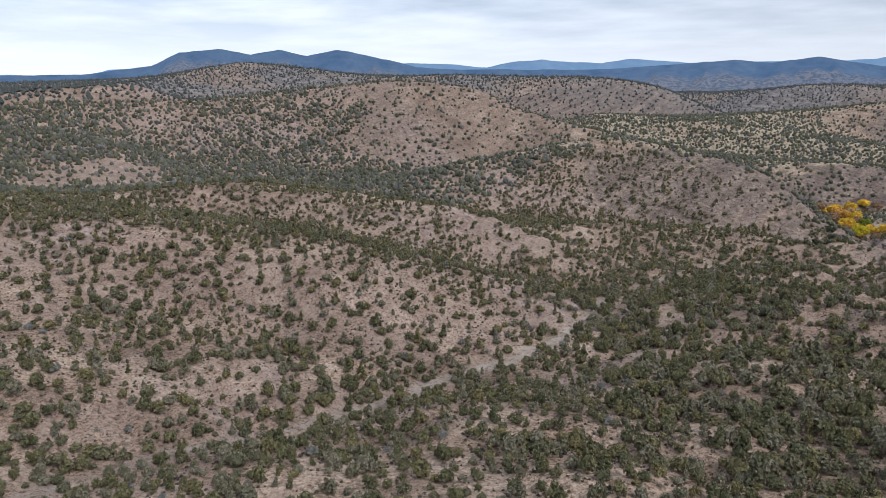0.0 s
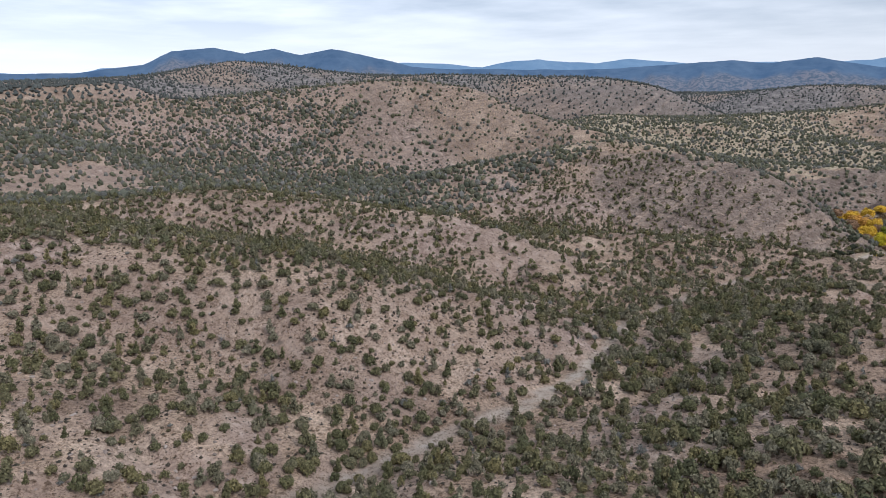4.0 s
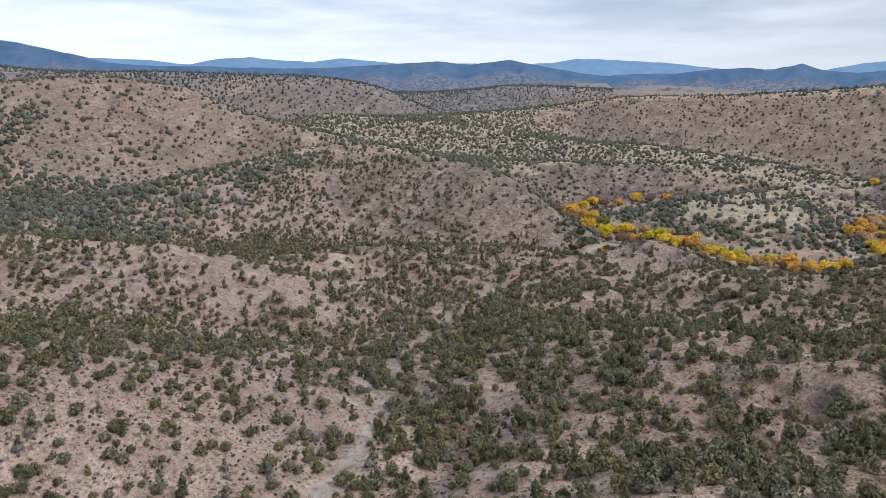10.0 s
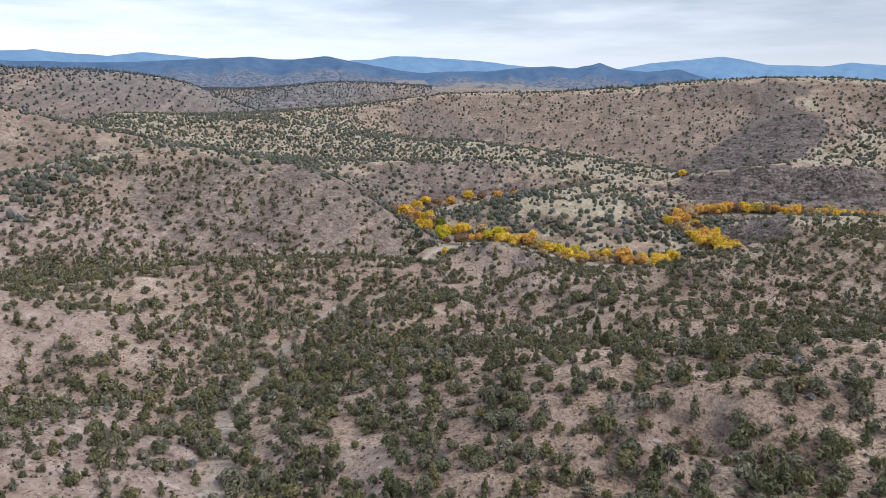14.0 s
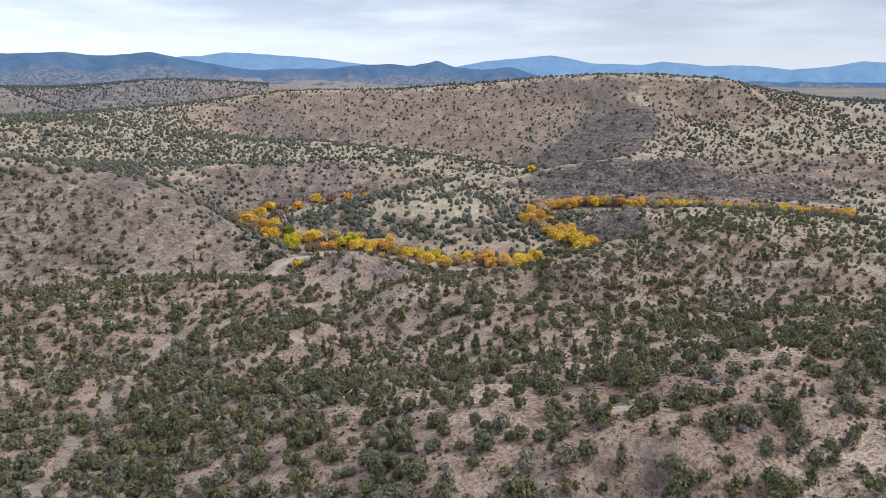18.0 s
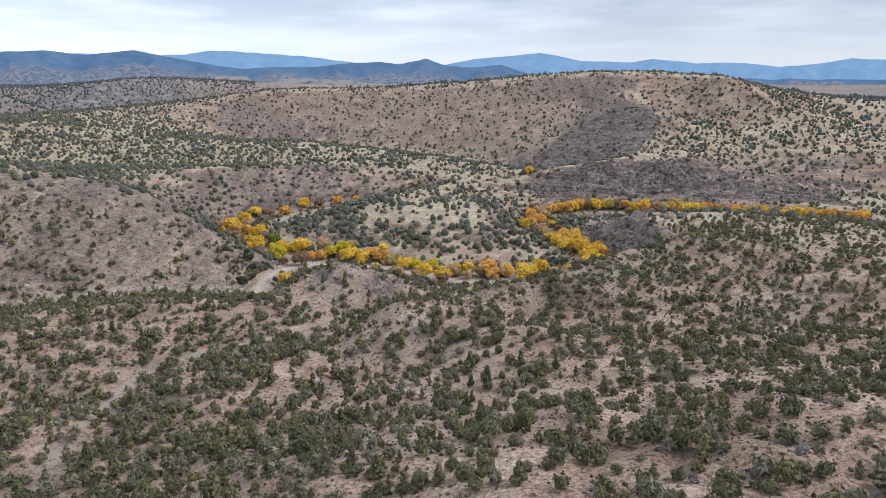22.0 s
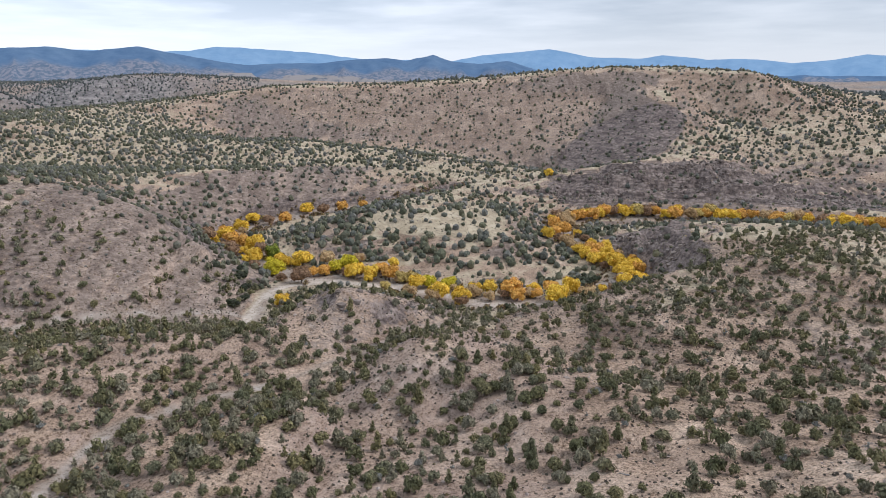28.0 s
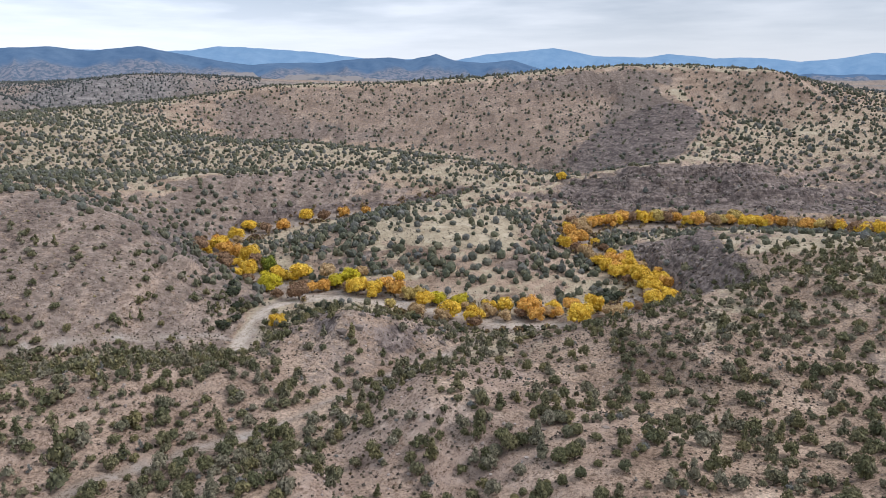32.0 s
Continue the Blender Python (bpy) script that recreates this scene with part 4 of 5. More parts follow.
# ---- foliage templates ----
def icosphere(n):
    bm = bmesh.new()
    bmesh.ops.create_icosphere(bm, subdivisions=n, radius=1.0)
    v = np.array([p.co[:] for p in bm.verts]); f = np.array([[q.index for q in p.verts] for p in bm.faces])
    bm.free()
    return v, f


ICO1 = icosphere(1)


def foliage(rng, lobes, sprigs, size, core=0.8, core_mesh=None, lift=0.45, inner_shade=0.7, stand_off=0.22):
    """A crown of lobes (centre, radii): hearts in twig brown, darkened as painted inner shade (fourth column: how
    much), under many small upturned sprigs.
    """
    V, F, base = [], [], 0
    cv, cf = core_mesh or ICO1
    for c, r in lobes:
        w = cv * (1 + 0.12 * rng.randn(len(cv), 1)) * np.array(r) * core + np.array(c)
        V.append(np.column_stack([w, np.full(len(w), inner_shade)])); F.append(cf + base); base += len(w)
    share = np.array([r[0] * r[1] + r[0] * r[2] for _, r in lobes]); share = share / share.sum()
    for (c, r), k in zip(lobes, np.round(share * sprigs).astype(int)):
        if k < 1:
            continue
        d = rng.randn(k, 3); d /= np.linalg.norm(d, axis=1)[:, None]
        d[:, 2] = np.where(d[:, 2] < -0.45, -d[:, 2], d[:, 2])
        p = d * np.array(r) * (0.80 + 0.18 * rng.rand(k, 1)) + np.array(c)
        t = np.cross(d, rng.randn(k, 3)); t /= np.linalg.norm(t, axis=1)[:, None]
        o = d * 0.75 + rng.randn(k, 3) * 0.45 + np.array([0, 0, lift]); o /= np.linalg.norm(o, axis=1)[:, None]
        s = size * (0.6 + 0.8 * rng.rand(k, 1))
        # some stand off the crown, the others lie along it like scales
        stand = np.stack([p - t * s * 0.42, p + t * s * 0.42, p + o * s * 0.95], 1)
        nrm = d + 0.32 * rng.randn(k, 3) + np.array([0, 0, 0.25]); nrm /= np.linalg.norm(nrm, axis=1)[:, None]
        ta = np.cross(nrm, rng.randn(k, 3)); ta /= np.linalg.norm(ta, axis=1)[:, None]
        ua = np.cross(nrm, ta)
        pc = d * np.array(r) * (0.86 + 0.18 * rng.rand(k, 1)) + np.array(c)
        lie = np.stack([pc - ta * s * 0.55 - ua * s * 0.4, pc + ta * s * 0.55 - ua * s * 0.4, pc + ua * s * 0.8], 1)
        tri = np.where((rng.rand(k) > stand_off)[:, None, None], lie, stand)
        V.append(np.column_stack([tri.reshape(-1, 3), np.zeros(3 * k)])); F.append(np.arange(3 * k).reshape(k, 3) + base); base += 3 * k
    return np.concatenate(V), np.concatenate(F)


def tube(points, radii, sides=6):
    V, F = [], []
    for k, (p, r) in enumerate(zip(points, radii)):
        for s in range(sides):
            a = 6.28318 * s / sides
            V.append((p[0] + r * math.cos(a), p[1] + r * math.sin(a), p[2]))
        if k:
            b = (k - 1) * sides
            for s in range(sides):
                F.append((b + s, b + (s + 1) % sides, b + sides + (s + 1) % sides, b + sides + s))
    return np.array(V), np.array(F)


def join(parts):
    V, F, base = [], [], 0
    for v, f in parts:
        V.append(v); F.append(f + base); base += len(v)
    return np.concatenate(V), np.concatenate(F)


def trunk_mesh(seed, h, r, name):
    rng = np.random.RandomState(seed)
    parts = [tube([(0, 0, -0.3), (0.06 * rng.randn(), 0.06 * rng.randn(), h * 0.5), (0.1 * rng.randn(), 0.1 * rng.randn(), h)], [r * 1.3, r, r * 0.5])]
    for _ in range(4):
        a = rng.rand() * 6.28
        z0 = h * (0.25 + 0.4 * rng.rand())
        e = (0.32 * h * math.cos(a), 0.32 * h * math.sin(a), z0 + h * 0.5)
        parts.append(tube([(0, 0, z0), (e[0] * 0.5, e[1] * 0.5, z0 + h * 0.2), e], [r * 0.6, r * 0.4, r * 0.15], 5))
    return quick_mesh(name, *join(parts), BARK, True)



OCTA = (np.array([(1, 0, 0), (-1, 0, 0), (0, 1, 0), (0, -1, 0), (0, 0, 1), (0, 0, -0.6)], float),
        np.array([(0, 2, 4), (2, 1, 4), (1, 3, 4), (3, 0, 4), (2, 0, 5), (1, 2, 5), (3, 1, 5), (0, 3, 5)]))


def dome_crown(seed, sprigs, size, clumps=6, **kw):
    """A low, rounded juniper that hugs the ground: a ring of clumps round a higher one."""
    rng = np.random.RandomState(seed)
    lobes = [((0.06 * rng.randn(), 0.06 * rng.randn(), 0.66), (0.80, 0.76, 0.66))]
    for k in range(clumps):
        a, rr = k * 6.28 / clumps + 0.6 * rng.rand(), 0.48 + 0.14 * rng.rand()
        w = 0.34 + 0.14 * rng.rand()
        lobes.append(((rr * math.cos(a), rr * math.sin(a), 0.38 + 0.36 * rng.rand()), (w, w, 0.36 + 0.12 * rng.rand())))
    return foliage(rng, lobes, sprigs, size, **kw)


def pinyon_crown(seed, sprigs, size, clumps=6, **kw):
    """A taller tree, narrowing to an uneven top."""
    rng = np.random.RandomState(seed)
    lobes = []
    for k in range(clumps):
        h = k / (clumps - 1.0)
        a, rr = k * 2.4 + rng.rand(), 0.34 * (1 - h) + 0.08 * rng.rand()
        w = 0.56 * (1 - 0.5 * h) * (0.85 + 0.3 * rng.rand())
        lobes.append(((rr * math.cos(a), rr * math.sin(a), 0.38 + 1.25 * h), (w, w, 0.42)))
    return foliage(rng, lobes, sprigs, size, lift=0.8, **kw)


def open_crown(seed, sprigs, size, clumps=6, **kw):
    """An uneven juniper of a few rounded clumps with gaps between."""
    rng = np.random.RandomState(seed)
    lobes = [((0, 0, 0.74), (0.62, 0.58, 0.60))]
    for k in range(clumps - 1):
        a, rr = k * 2.1 + rng.rand(), 0.42 + 0.32 * rng.rand()
        w = 0.32 + 0.2 * rng.rand()
        lobes.append(((rr * math.cos(a), rr * math.sin(a), 0.36 + 0.65 * rng.rand()), (w, w, 0.36 + 0.2 * rng.rand())))
    return foliage(rng, lobes, sprigs, size, **kw)


def crowns(seed, sprigs, size, count, **kw):
    return [(dome_crown, dome_crown, open_crown, dome_crown, pinyon_crown)[k % 5](seed + k, sprigs, size, **kw) for k in range(count)]


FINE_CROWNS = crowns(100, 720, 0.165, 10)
NEAR_CROWNS = crowns(100, 170, 0.25, 10, core_mesh=OCTA, core=0.9, inner_shade=0.42)
CORE_CROWNS = crowns(150, 52, 0.34, 10, clumps=4, core_mesh=OCTA, core=0.95, inner_shade=0.35, stand_off=0.3)
MID_CROWNS = [foliage(np.random.RandomState(200 + k), [((0, 0, 0.55), (1.0, 0.95, 0.78))], 9, 0.42, 1.0, ICO1, inner_shade=0.15, stand_off=0.3) for k in range(8)]
FAR_CROWNS = [(OCTA[0] * np.array([1, 0.95, 0.85]) * (1 + 0.15 * np.random.RandomState(300 + k).randn(6, 1)) + np.array([0, 0, 0.5]), OCTA[1]) for k in range(6)]


# the land that the flight overlooks: wedges by apex, bearing and half width in degrees
WEDGES = [(125, -250, -49, 36), (80, -225, -42, 36), (53, -200, -30, 36), (31, -170, -16, 36), (15, -125, -2, 36), (0, -10, 0, 36)]


def in_view(x, y):
    seen = np.zeros(x.shape, bool)
    for ax, ay, b, w in WEDGES:
        a = np.degrees(np.arctan2(x - ax, y - ay)) - b
        a = (a + 180) % 360 - 180
        seen |= (np.abs(a) < w) & (np.hypot(x - ax, y - ay) > 45)
    return seen


def scatter(cell, x0, x1, y0, y1, seed):
    rng = np.random.RandomState(seed)
    X, Y = np.meshgrid(np.arange(x0, x1, cell), np.arange(y0, y1, cell))
    X[1::2] += cell * 0.5
    X, Y = X.ravel(), Y.ravel()
    X = X + cell * rng.rand(len(X)) * 0.8; Y = Y + cell * rng.rand(len(Y)) * 0.8
    return X, Y, rng


# stretches with their own growth: plan x, y, reach in x and y, factor on the tree cover
BARE = [(-372, 225, 48, 40, 0.12), (-300, 262, 45, 18, 0.3), (-105, 190, 30, 22, 0.35), (60, 620, 260, 60, 0.3), (160, 385, 130, 13, 0.12), (-20, 165, 20, 11, 0.25),
        (150, 545, 60, 40, 0.4), (-98, 40, 20, 8, 0.45), (-270, -30, 60, 18, 0.35), (42, 12, 18, 13, 0.5), (-65, -30, 22, 35, 0.85),
        (-50, -125, 30, 14, 0.85), (-20, 40, 10, 8, 0.7), (10, 120, 14, 16, 0.75), (110, 260, 18, 16, 0.3)]
LUSH_NEAR = [(-62, 202, 7, 14, 2.6), (-38, 203, 8, 8, 2.8), (-60, 55, 20, 30, 1.35), (-15, 62, 40, 18, 1.15), (30, 72, 40, 14, 1.25), (-130, 148, 50, 7, 2.2), (54, 222, 4, 5, 3.0), (53, 258, 4, 12, 3.0), (75, 308, 12, 12, 2.2), (20, 188, 18, 3.5, 3.0), (-66, -92, 14, 8, 2.2), (-22, -85, 14, 36, 1.9), (0, -30, 36, 36, 1.75), (5, 40, 34, 26, 1.0), (15, -75, 26, 20, 1.7), (40, -58, 24, 32, 1.6), (-240, 140, 40, 50, 1.5), (-300, 120, 50, 60, 1.5), (-440, 100, 60, 40, 1.7)]
LUSH_FAR = [(-130, -70, 60, 50, 1.35), (-42, 92, 30, 34, 1.45), (-78, 125, 36, 16, 2.2), (60, 105, 30, 25, 1.25), (-170, -60, 70, 14, 2.0), (-350, 60, 60, 60, 1.8), (110, 120, 60, 14, 1.3), (100, 150, 45, 36, 1.25), (-150, 480, 140, 60, 1.4), (-190, 335, 90, 45, 1.6), (0, 295, 42, 48, 1.45), (-170, 0, 70, 50, 1.5), (-120, -30, 40, 40, 1.4)]
LUSH = LUSH_NEAR + LUSH_FAR + [(-178, 205, 46, 30, 1.7)]


def wooded(x, y, grown=1.0):
    """How much of the ground carries trees, 0..1."""
    e = 12.0
    z = ground_at(x, y)
    hollow = (ground_at(x + e, y) + ground_at(x - e, y) + ground_at(x, y + e) + ground_at(x, y - e)) / 4 - z
    px, py = x / U, y / U
    w = 42.0
    basin = (ground_at(x + w, y) + ground_at(x - w, y) + ground_at(x, y + w) + ground_at(x, y - w)) / 4 - z
    p = 0.60 + 0.07 * np.clip(hollow, -1.5, 2.0) + 0.022 * np.clip(basin, -5, 6) + 0.22 * fbm(x, y, 60, 3, 61) + 0.08 * smooth(-220, -270, px)
    dr = np.minimum(river_distance(px, py), line_distance(px, py, SIDE_WASH) + 5.2)
    dw = np.minimum(line_distance(px, py, WASH), line_distance(px, py, FOOT_WASH))
    for g in GULLIES[:6]:
        p = p + 0.22 * (1 - smooth(2, 7, line_distance(px, py, g)))
    p = p + 0.5 * (1 - smooth(2.5, 8, dw))
    p = p * (1 + 0.14 * smooth(15, -25, py) - 0.30 * smooth(15, 60, py) - 0.12 * smooth(160, 230, py))
    for cx, cy, rx, ry, k in BARE:
        p = p * (1 - (1 - k) * np.exp(-((px - cx) / rx) ** 2 - ((py - cy) / ry) ** 2))
    for cx, cy, rx, ry, k in LUSH:
        p = p * (1 + (k - 1) * np.exp(-((px - cx) / rx) ** 2 - ((py - cy) / ry) ** 2))
    uneven = 1 + 0.45 * fbm(x, y, 34, 3, 63) + 0.07 * np.clip(hollow, -2.0, 2.5)
    for k, (outline, cover_, soft) in enumerate(GROWTH):
        m = patch(px, py, outline, soft, k)
        p = p * (1 - m) + cover_ * uneven * m
    p = np.where(line_distance(px, py, ROAD) < 4.2, 0.0, p)
    p = np.where(dw < 0.9 + 0.6 * np.exp(-((py + 38) / 18) ** 2) + 1.3 * np.exp(-((py - 50) / 24) ** 2) * smooth(-0.3, 0.3, fbm(x, y, 22, 2, 67)) + 0.8 * fbm(x, y, 14, 2, 66), 0.0, p)
    return np.where(dr < 8.0, 0.0, np.clip(p * grown, 0.015, 1.4)) * in_view(x, y)


def stamp(crown_list, x, y, z, size, rng, name, mat, tall=1.0):
    V, F, T, base = [], [], [], 0
    leafy = crown_list[0][0].shape[1] == 4
    kinds = rng.randint(len(crown_list), size=len(x))
    for k, (cv, cf) in enumerate(crown_list):
        idx = np.where(kinds == k)[0]
        if not len(idx):
            continue
        a = rng.rand(len(idx)) * 6.28
        s = size[idx]
        hgt = s * tall * (0.95 + 0.6 * rng.rand(len(idx)))
        ca_, sa_ = np.cos(a)[:, None], np.sin(a)[:, None]
        vx = (cv[None, :, 0] * ca_ - cv[None, :, 1] * sa_) * s[:, None] + x[idx][:, None]
        vy = (cv[None, :, 0] * sa_ + cv[None, :, 1] * ca_) * s[:, None] + y[idx][:, None]
        vz = cv[None, :, 2] * hgt[:, None] + z[idx][:, None] - 0.15
        V.append(np.stack([vx, vy, vz] + ([np.broadcast_to(cv[None, :, 3], vx.shape)] if leafy else []), 2).reshape(-1, 4 if leafy else 3))
        F.append((cf[None] + (np.arange(len(idx)) * len(cv))[:, None, None] + base).reshape(-1, 3))
        base += len(idx) * len(cv)
        T.append(np.repeat(rng.rand(len(idx)), len(cv)))
    me = quick_mesh(name, np.concatenate(V), np.concatenate(F), mat)
    me.attributes.new("tone", "FLOAT", "POINT").data.foreach_set("value", np.concatenate(T).astype(np.float32))
    return new(name, me)


def sizes(n, rng, lo, hi):
    return lo + (hi - lo) * rng.rand(n) ** 1.7


# ---- cottonwoods along the river: plan x, y, crown radius in metres, leaf colour ----
LEAVES = {
    "gold": [(0.0, (0.66, 0.39, 0.03)), (0.5, (0.84, 0.55, 0.06)), (1.0, (0.93, 0.70, 0.13))],
    "lime": [(0.0, (0.42, 0.34, 0.02)), (0.5, (0.64, 0.53, 0.03)), (1.0, (0.78, 0.66, 0.06))],
    "orange": [(0.0, (0.58, 0.28, 0.05)), (0.5, (0.78, 0.42, 0.09)), (1.0, (0.87, 0.55, 0.17))],
    "rust": [(0.0, (0.21, 0.125, 0.075)), (0.5, (0.33, 0.20, 0.12)), (1.0, (0.42, 0.27, 0.165))],
    "green": [(0.0, (0.12, 0.15, 0.02)), (0.5, (0.2, 0.24, 0.03)), (1.0, (0.32, 0.32, 0.05))],
    "tan": [(0.0, (0.40, 0.26, 0.13)), (0.5, (0.57, 0.39, 0.20)), (1.0, (0.67, 0.49, 0.28))],
    "pale": [(0.0, (0.42, 0.30, 0.09)), (0.5, (0.60, 0.45, 0.15)), (1.0, (0.72, 0.57, 0.23))],
}
WORDS = {"gold": "bright yellow", "lime": "yellow-green", "orange": "deep orange", "rust": "rust brown", "green": "still green", "tan": "tan, half bare",
         "pale": "pale yellow"}
LEAF_MAT = {k: leaf_material(k + "_leaves", v, 0.7, [(0.0, (0.86, 0.84, 0.8)), (1.0, (1.1, 1.12, 1.1))], 16.0, 0.35, tuple(0.8 * c for c in v[0][1]), 0.42, 18.0) for k, v in LEAVES.items()}
CODE = "gold lime orange rust green tan pale".split()


def cottonwood_crown(seed, sprigs=1150):
    rng = np.random.RandomState(seed)
    lobes = [((0, 0, 0.72), (0.66, 0.66, 0.6))]
    for k in range(10):
        a = k * 2.4 + rng.rand()
        rr = 0.30 + 0.34 * rng.rand()
        lobes.append(((rr * math.cos(a), rr * math.sin(a), 0.38 + 0.75 * rng.rand() * (1.2 - 0.6 * rr)), tuple(0.30 + 0.16 * rng.rand(3))))
    return foliage(rng, lobes, sprigs, 0.13, 0.8)


def cottonwood_trunk(seed):
    rng = np.random.RandomState(seed)
    parts = [tube([(0, 0, -0.15), (0.03, 0.02, 0.2), (0.02 * rng.randn(), 0.02 * rng.randn(), 0.55)], [0.075, 0.06, 0.035])]
    for k in range(5):
        a = k * 1.26 + rng.rand()
        z0 = 0.12 + 0.2 * rng.rand()
        e = (0.4 * math.cos(a), 0.4 * math.sin(a), z0 + 0.45)
        parts.append(tube([(0, 0, z0), (e[0] * 0.5, e[1] * 0.5, z0 + 0.2), e], [0.04, 0.028, 0.01], 5))
    return join(parts)


CW_CROWNS = [cottonwood_crown(400 + k) for k in range(6)]
CW_TRUNKS = [quick_mesh("cottonwood_trunk", *cottonwood_trunk(450 + k), BARK, True) for k in range(3)]
CW_ME = {}
LEFT_REACH = [(-51, 245, 6.4, 0), (-71, 251, 7.2, 0), (-59, 231, 6.8, 1), (-58, 245, 4.3, 0), (-65, 256, 5.0, 4), (-47, 222, 5.7, 3), (-41, 242, 4.5, 5),
              (-84, 263, 5.6, 3), (-80, 266, 3.2, 0), (-76, 271, 6.8, 0), (-83, 277, 6.4, 2), (-89, 282, 5.4, 2), (-93, 290, 5.6, 0), (-97, 276, 4.6, 3),
              (-48, 195, 3.5, 0), (-91, 326, 6.1, 0), (-92, 309, 6.3, 0), (-97, 297, 4.5, 2), (-101, 287, 4.0, 3), (-68, 348, 5.5, 0), (-76, 330, 5.3, 2),
              (-83, 327, 4.4, 3), (-50, 352, 4.6, 2), (-39, 357, 4.2, 2), (-59, 347, 4.6, 3)]
FRONT_BEND = [(-37, 235, 5.0, 1), (-32, 237, 5.4, 1), (-29, 222, 5.1, 0), (-23, 221, 5.0, 0), (-16, 219, 5.0, 2), (-19, 232, 4.0, 2), (-15, 235, 3.3, 0),
              (-11, 216, 3.7, 6), (-29, 242, 3.7, 5), (-8, 217, 3.5, 6), (-6, 209, 4.8, 0), (-2, 216, 3.9, 1), (2, 203, 4.9, 0), (5, 213, 4.3, 1),
              (9, 197, 5.0, 0), (14, 207, 4.2, 0), (19, 207, 4.4, 0), (26, 204, 5.4, 2), (32, 204, 3.6, 5), (34, 207, 3.9, 0), (40, 212, 4.3, 2),
              (40, 197, 7.2, 0), (46, 208, 4.8, 0), (50, 203, 3.6, 5)]
RIGHT_REACH = [(66, 212, 6.0, 0), (73, 219, 4.5, 0), (69, 226, 5.3, 0), (70, 232, 4.8, 0), (75, 237, 4.9, 0), (69, 241, 5.6, 0), (68, 247, 5.1, 0),
               (63, 247, 5.0, 0), (61, 256, 4.1, 0), (70, 257, 4.9, 0), (67, 261, 4.6, 2), (59, 261, 4.2, 0), (65, 266, 4.7, 2), (56, 271, 5.1, 5),
               (58, 282, 4.5, 0), (50, 285, 4.5, 0), (55, 297, 5.1, 2), (60, 303, 5.6, 2), (58, 317, 5.0, 2), (65, 320, 5.1, 5), (59, 327, 4.3, 0),
               (62, 336, 4.9, 3)]
rngf = random.Random(5)
FAR_REACH = []
for k, (x, y, _z) in enumerate(samples(RIVER[1:7], 3.9)):
    FAR_REACH.append((x + rngf.uniform(-1.5, 1.5), y + rngf.uniform(-2.5, 3.0), rngf.uniform(4.6, 6.8), rngf.choice((0, 0, 0, 2, 2, 5, 3, 6))))
    if k % 3 == 0:
        FAR_REACH.append((x + rngf.uniform(-2, 2), y + rngf.uniform(3, 6), rngf.uniform(3.6, 5.2), rngf.choice((2, 5, 3, 0))))
LONE = [(67, 397, 4.6, 0)]
BETWEEN = []
for k, (x, y, _z) in enumerate(samples(RIVER[7:23], 4.8)):
    side = 1 if k % 2 else -1
    BETWEEN.append((x + side * rngf.uniform(3.5, 6.0), y + side * rngf.uniform(2.5, 5.5), rngf.uniform(2.5, 4.2), rngf.choice((3, 5, 5, 6, 2, 3, 0, 0))))


def off_the_sand(trees):
    return [(x, y + (5.5 if line_distance(np.array([x]), np.array([y]), BED)[0] < 3.8 and r < 7 else 0), r, c) for x, y, r, c in trees]


FRONT_BEND, BETWEEN = off_the_sand(FRONT_BEND), off_the_sand(BETWEEN)


def cottonwood(x, y, r, code, k, where, group):
    kind = CODE[code]
    r = 5.2 + 0.3 * (r - 5.2) if r > 5.2 else r
    key = (kind, k % 6)
    if key not in CW_ME:
        CW_ME[key] = quick_mesh("cottonwood_crown", *CW_CROWNS[k % 6], LEAF_MAT[kind])
    ob = new("cottonwood_tree")
    z = float(ground_at(np.array([x * U]), np.array([y * U]))[0])
    tall = r * (0.98 + 0.25 * ((k * 7) % 5) / 5)
    ob.matrix_basis = Matrix.LocRotScale((x * U, y * U, z - 0.1), Euler((0, 0, k * 1.7)), (1.26 * r, 1.26 * r, 1.2 * tall))
    for nm, me in (("trunk", CW_TRUNKS[k % 3]), ("crown", CW_ME[key])):
        c = new(nm, me)
        c.parent = ob
    tagged(ob, "cottonwood with " + WORDS[kind] + " autumn leaves " + where, "tree", group)


count = 0
for trees, where, group in ((LEFT_REACH, "beside the sandy river bed", "cottonwoods along the river"), (FRONT_BEND, "on the inner river bend", "cottonwoods along the river"),
                            (RIGHT_REACH, "lining the river bend", "cottonwoods along the river"), (FAR_REACH, "below the dark cliffs", "cottonwoods below the cliffs"),
                            (BETWEEN, "along the river bank", "small cottonwoods by the river"),
                            (LONE, "alone on a rocky rim", "")):
    for x, y, r, code in trees:
        cottonwood(x, y, r, code, count, where, group)
        count += 1

# ---- thickets on the river banks ----
THICKET = leaf_material("river_thicket", [(0.0, (0.10, 0.07, 0.05)), (0.35, (0.20, 0.13, 0.085)), (0.6, (0.30, 0.20, 0.12)), (0.85, (0.22, 0.19, 0.06)), (1.0, (0.42, 0.29, 0.10))], 0.85)
THICKETS = [foliage(np.random.RandomState(600 + k), [((0, 0, 0.5), (0.8, 0.8, 0.6)), ((0.4, 0.2, 0.7), (0.5, 0.5, 0.5))], 60, 0.4, 0.7, core_mesh=OCTA) for k in range(5)]
X, Y, rng = scatter(3.4, -190, 350, 290, 640, 31)
dr = river_distance(X / U, Y / U) + 1.2 * fbm(X, Y, 16, 2, 37)
keep_p = (dr > 3.2) & (dr < 8.6) & (line_distance(X / U, Y / U, BED) > 4.2) & (rng.rand(len(X)) < 0.5) & (line_distance(X / U, Y / U, SIDE_WASH) > 4.5)
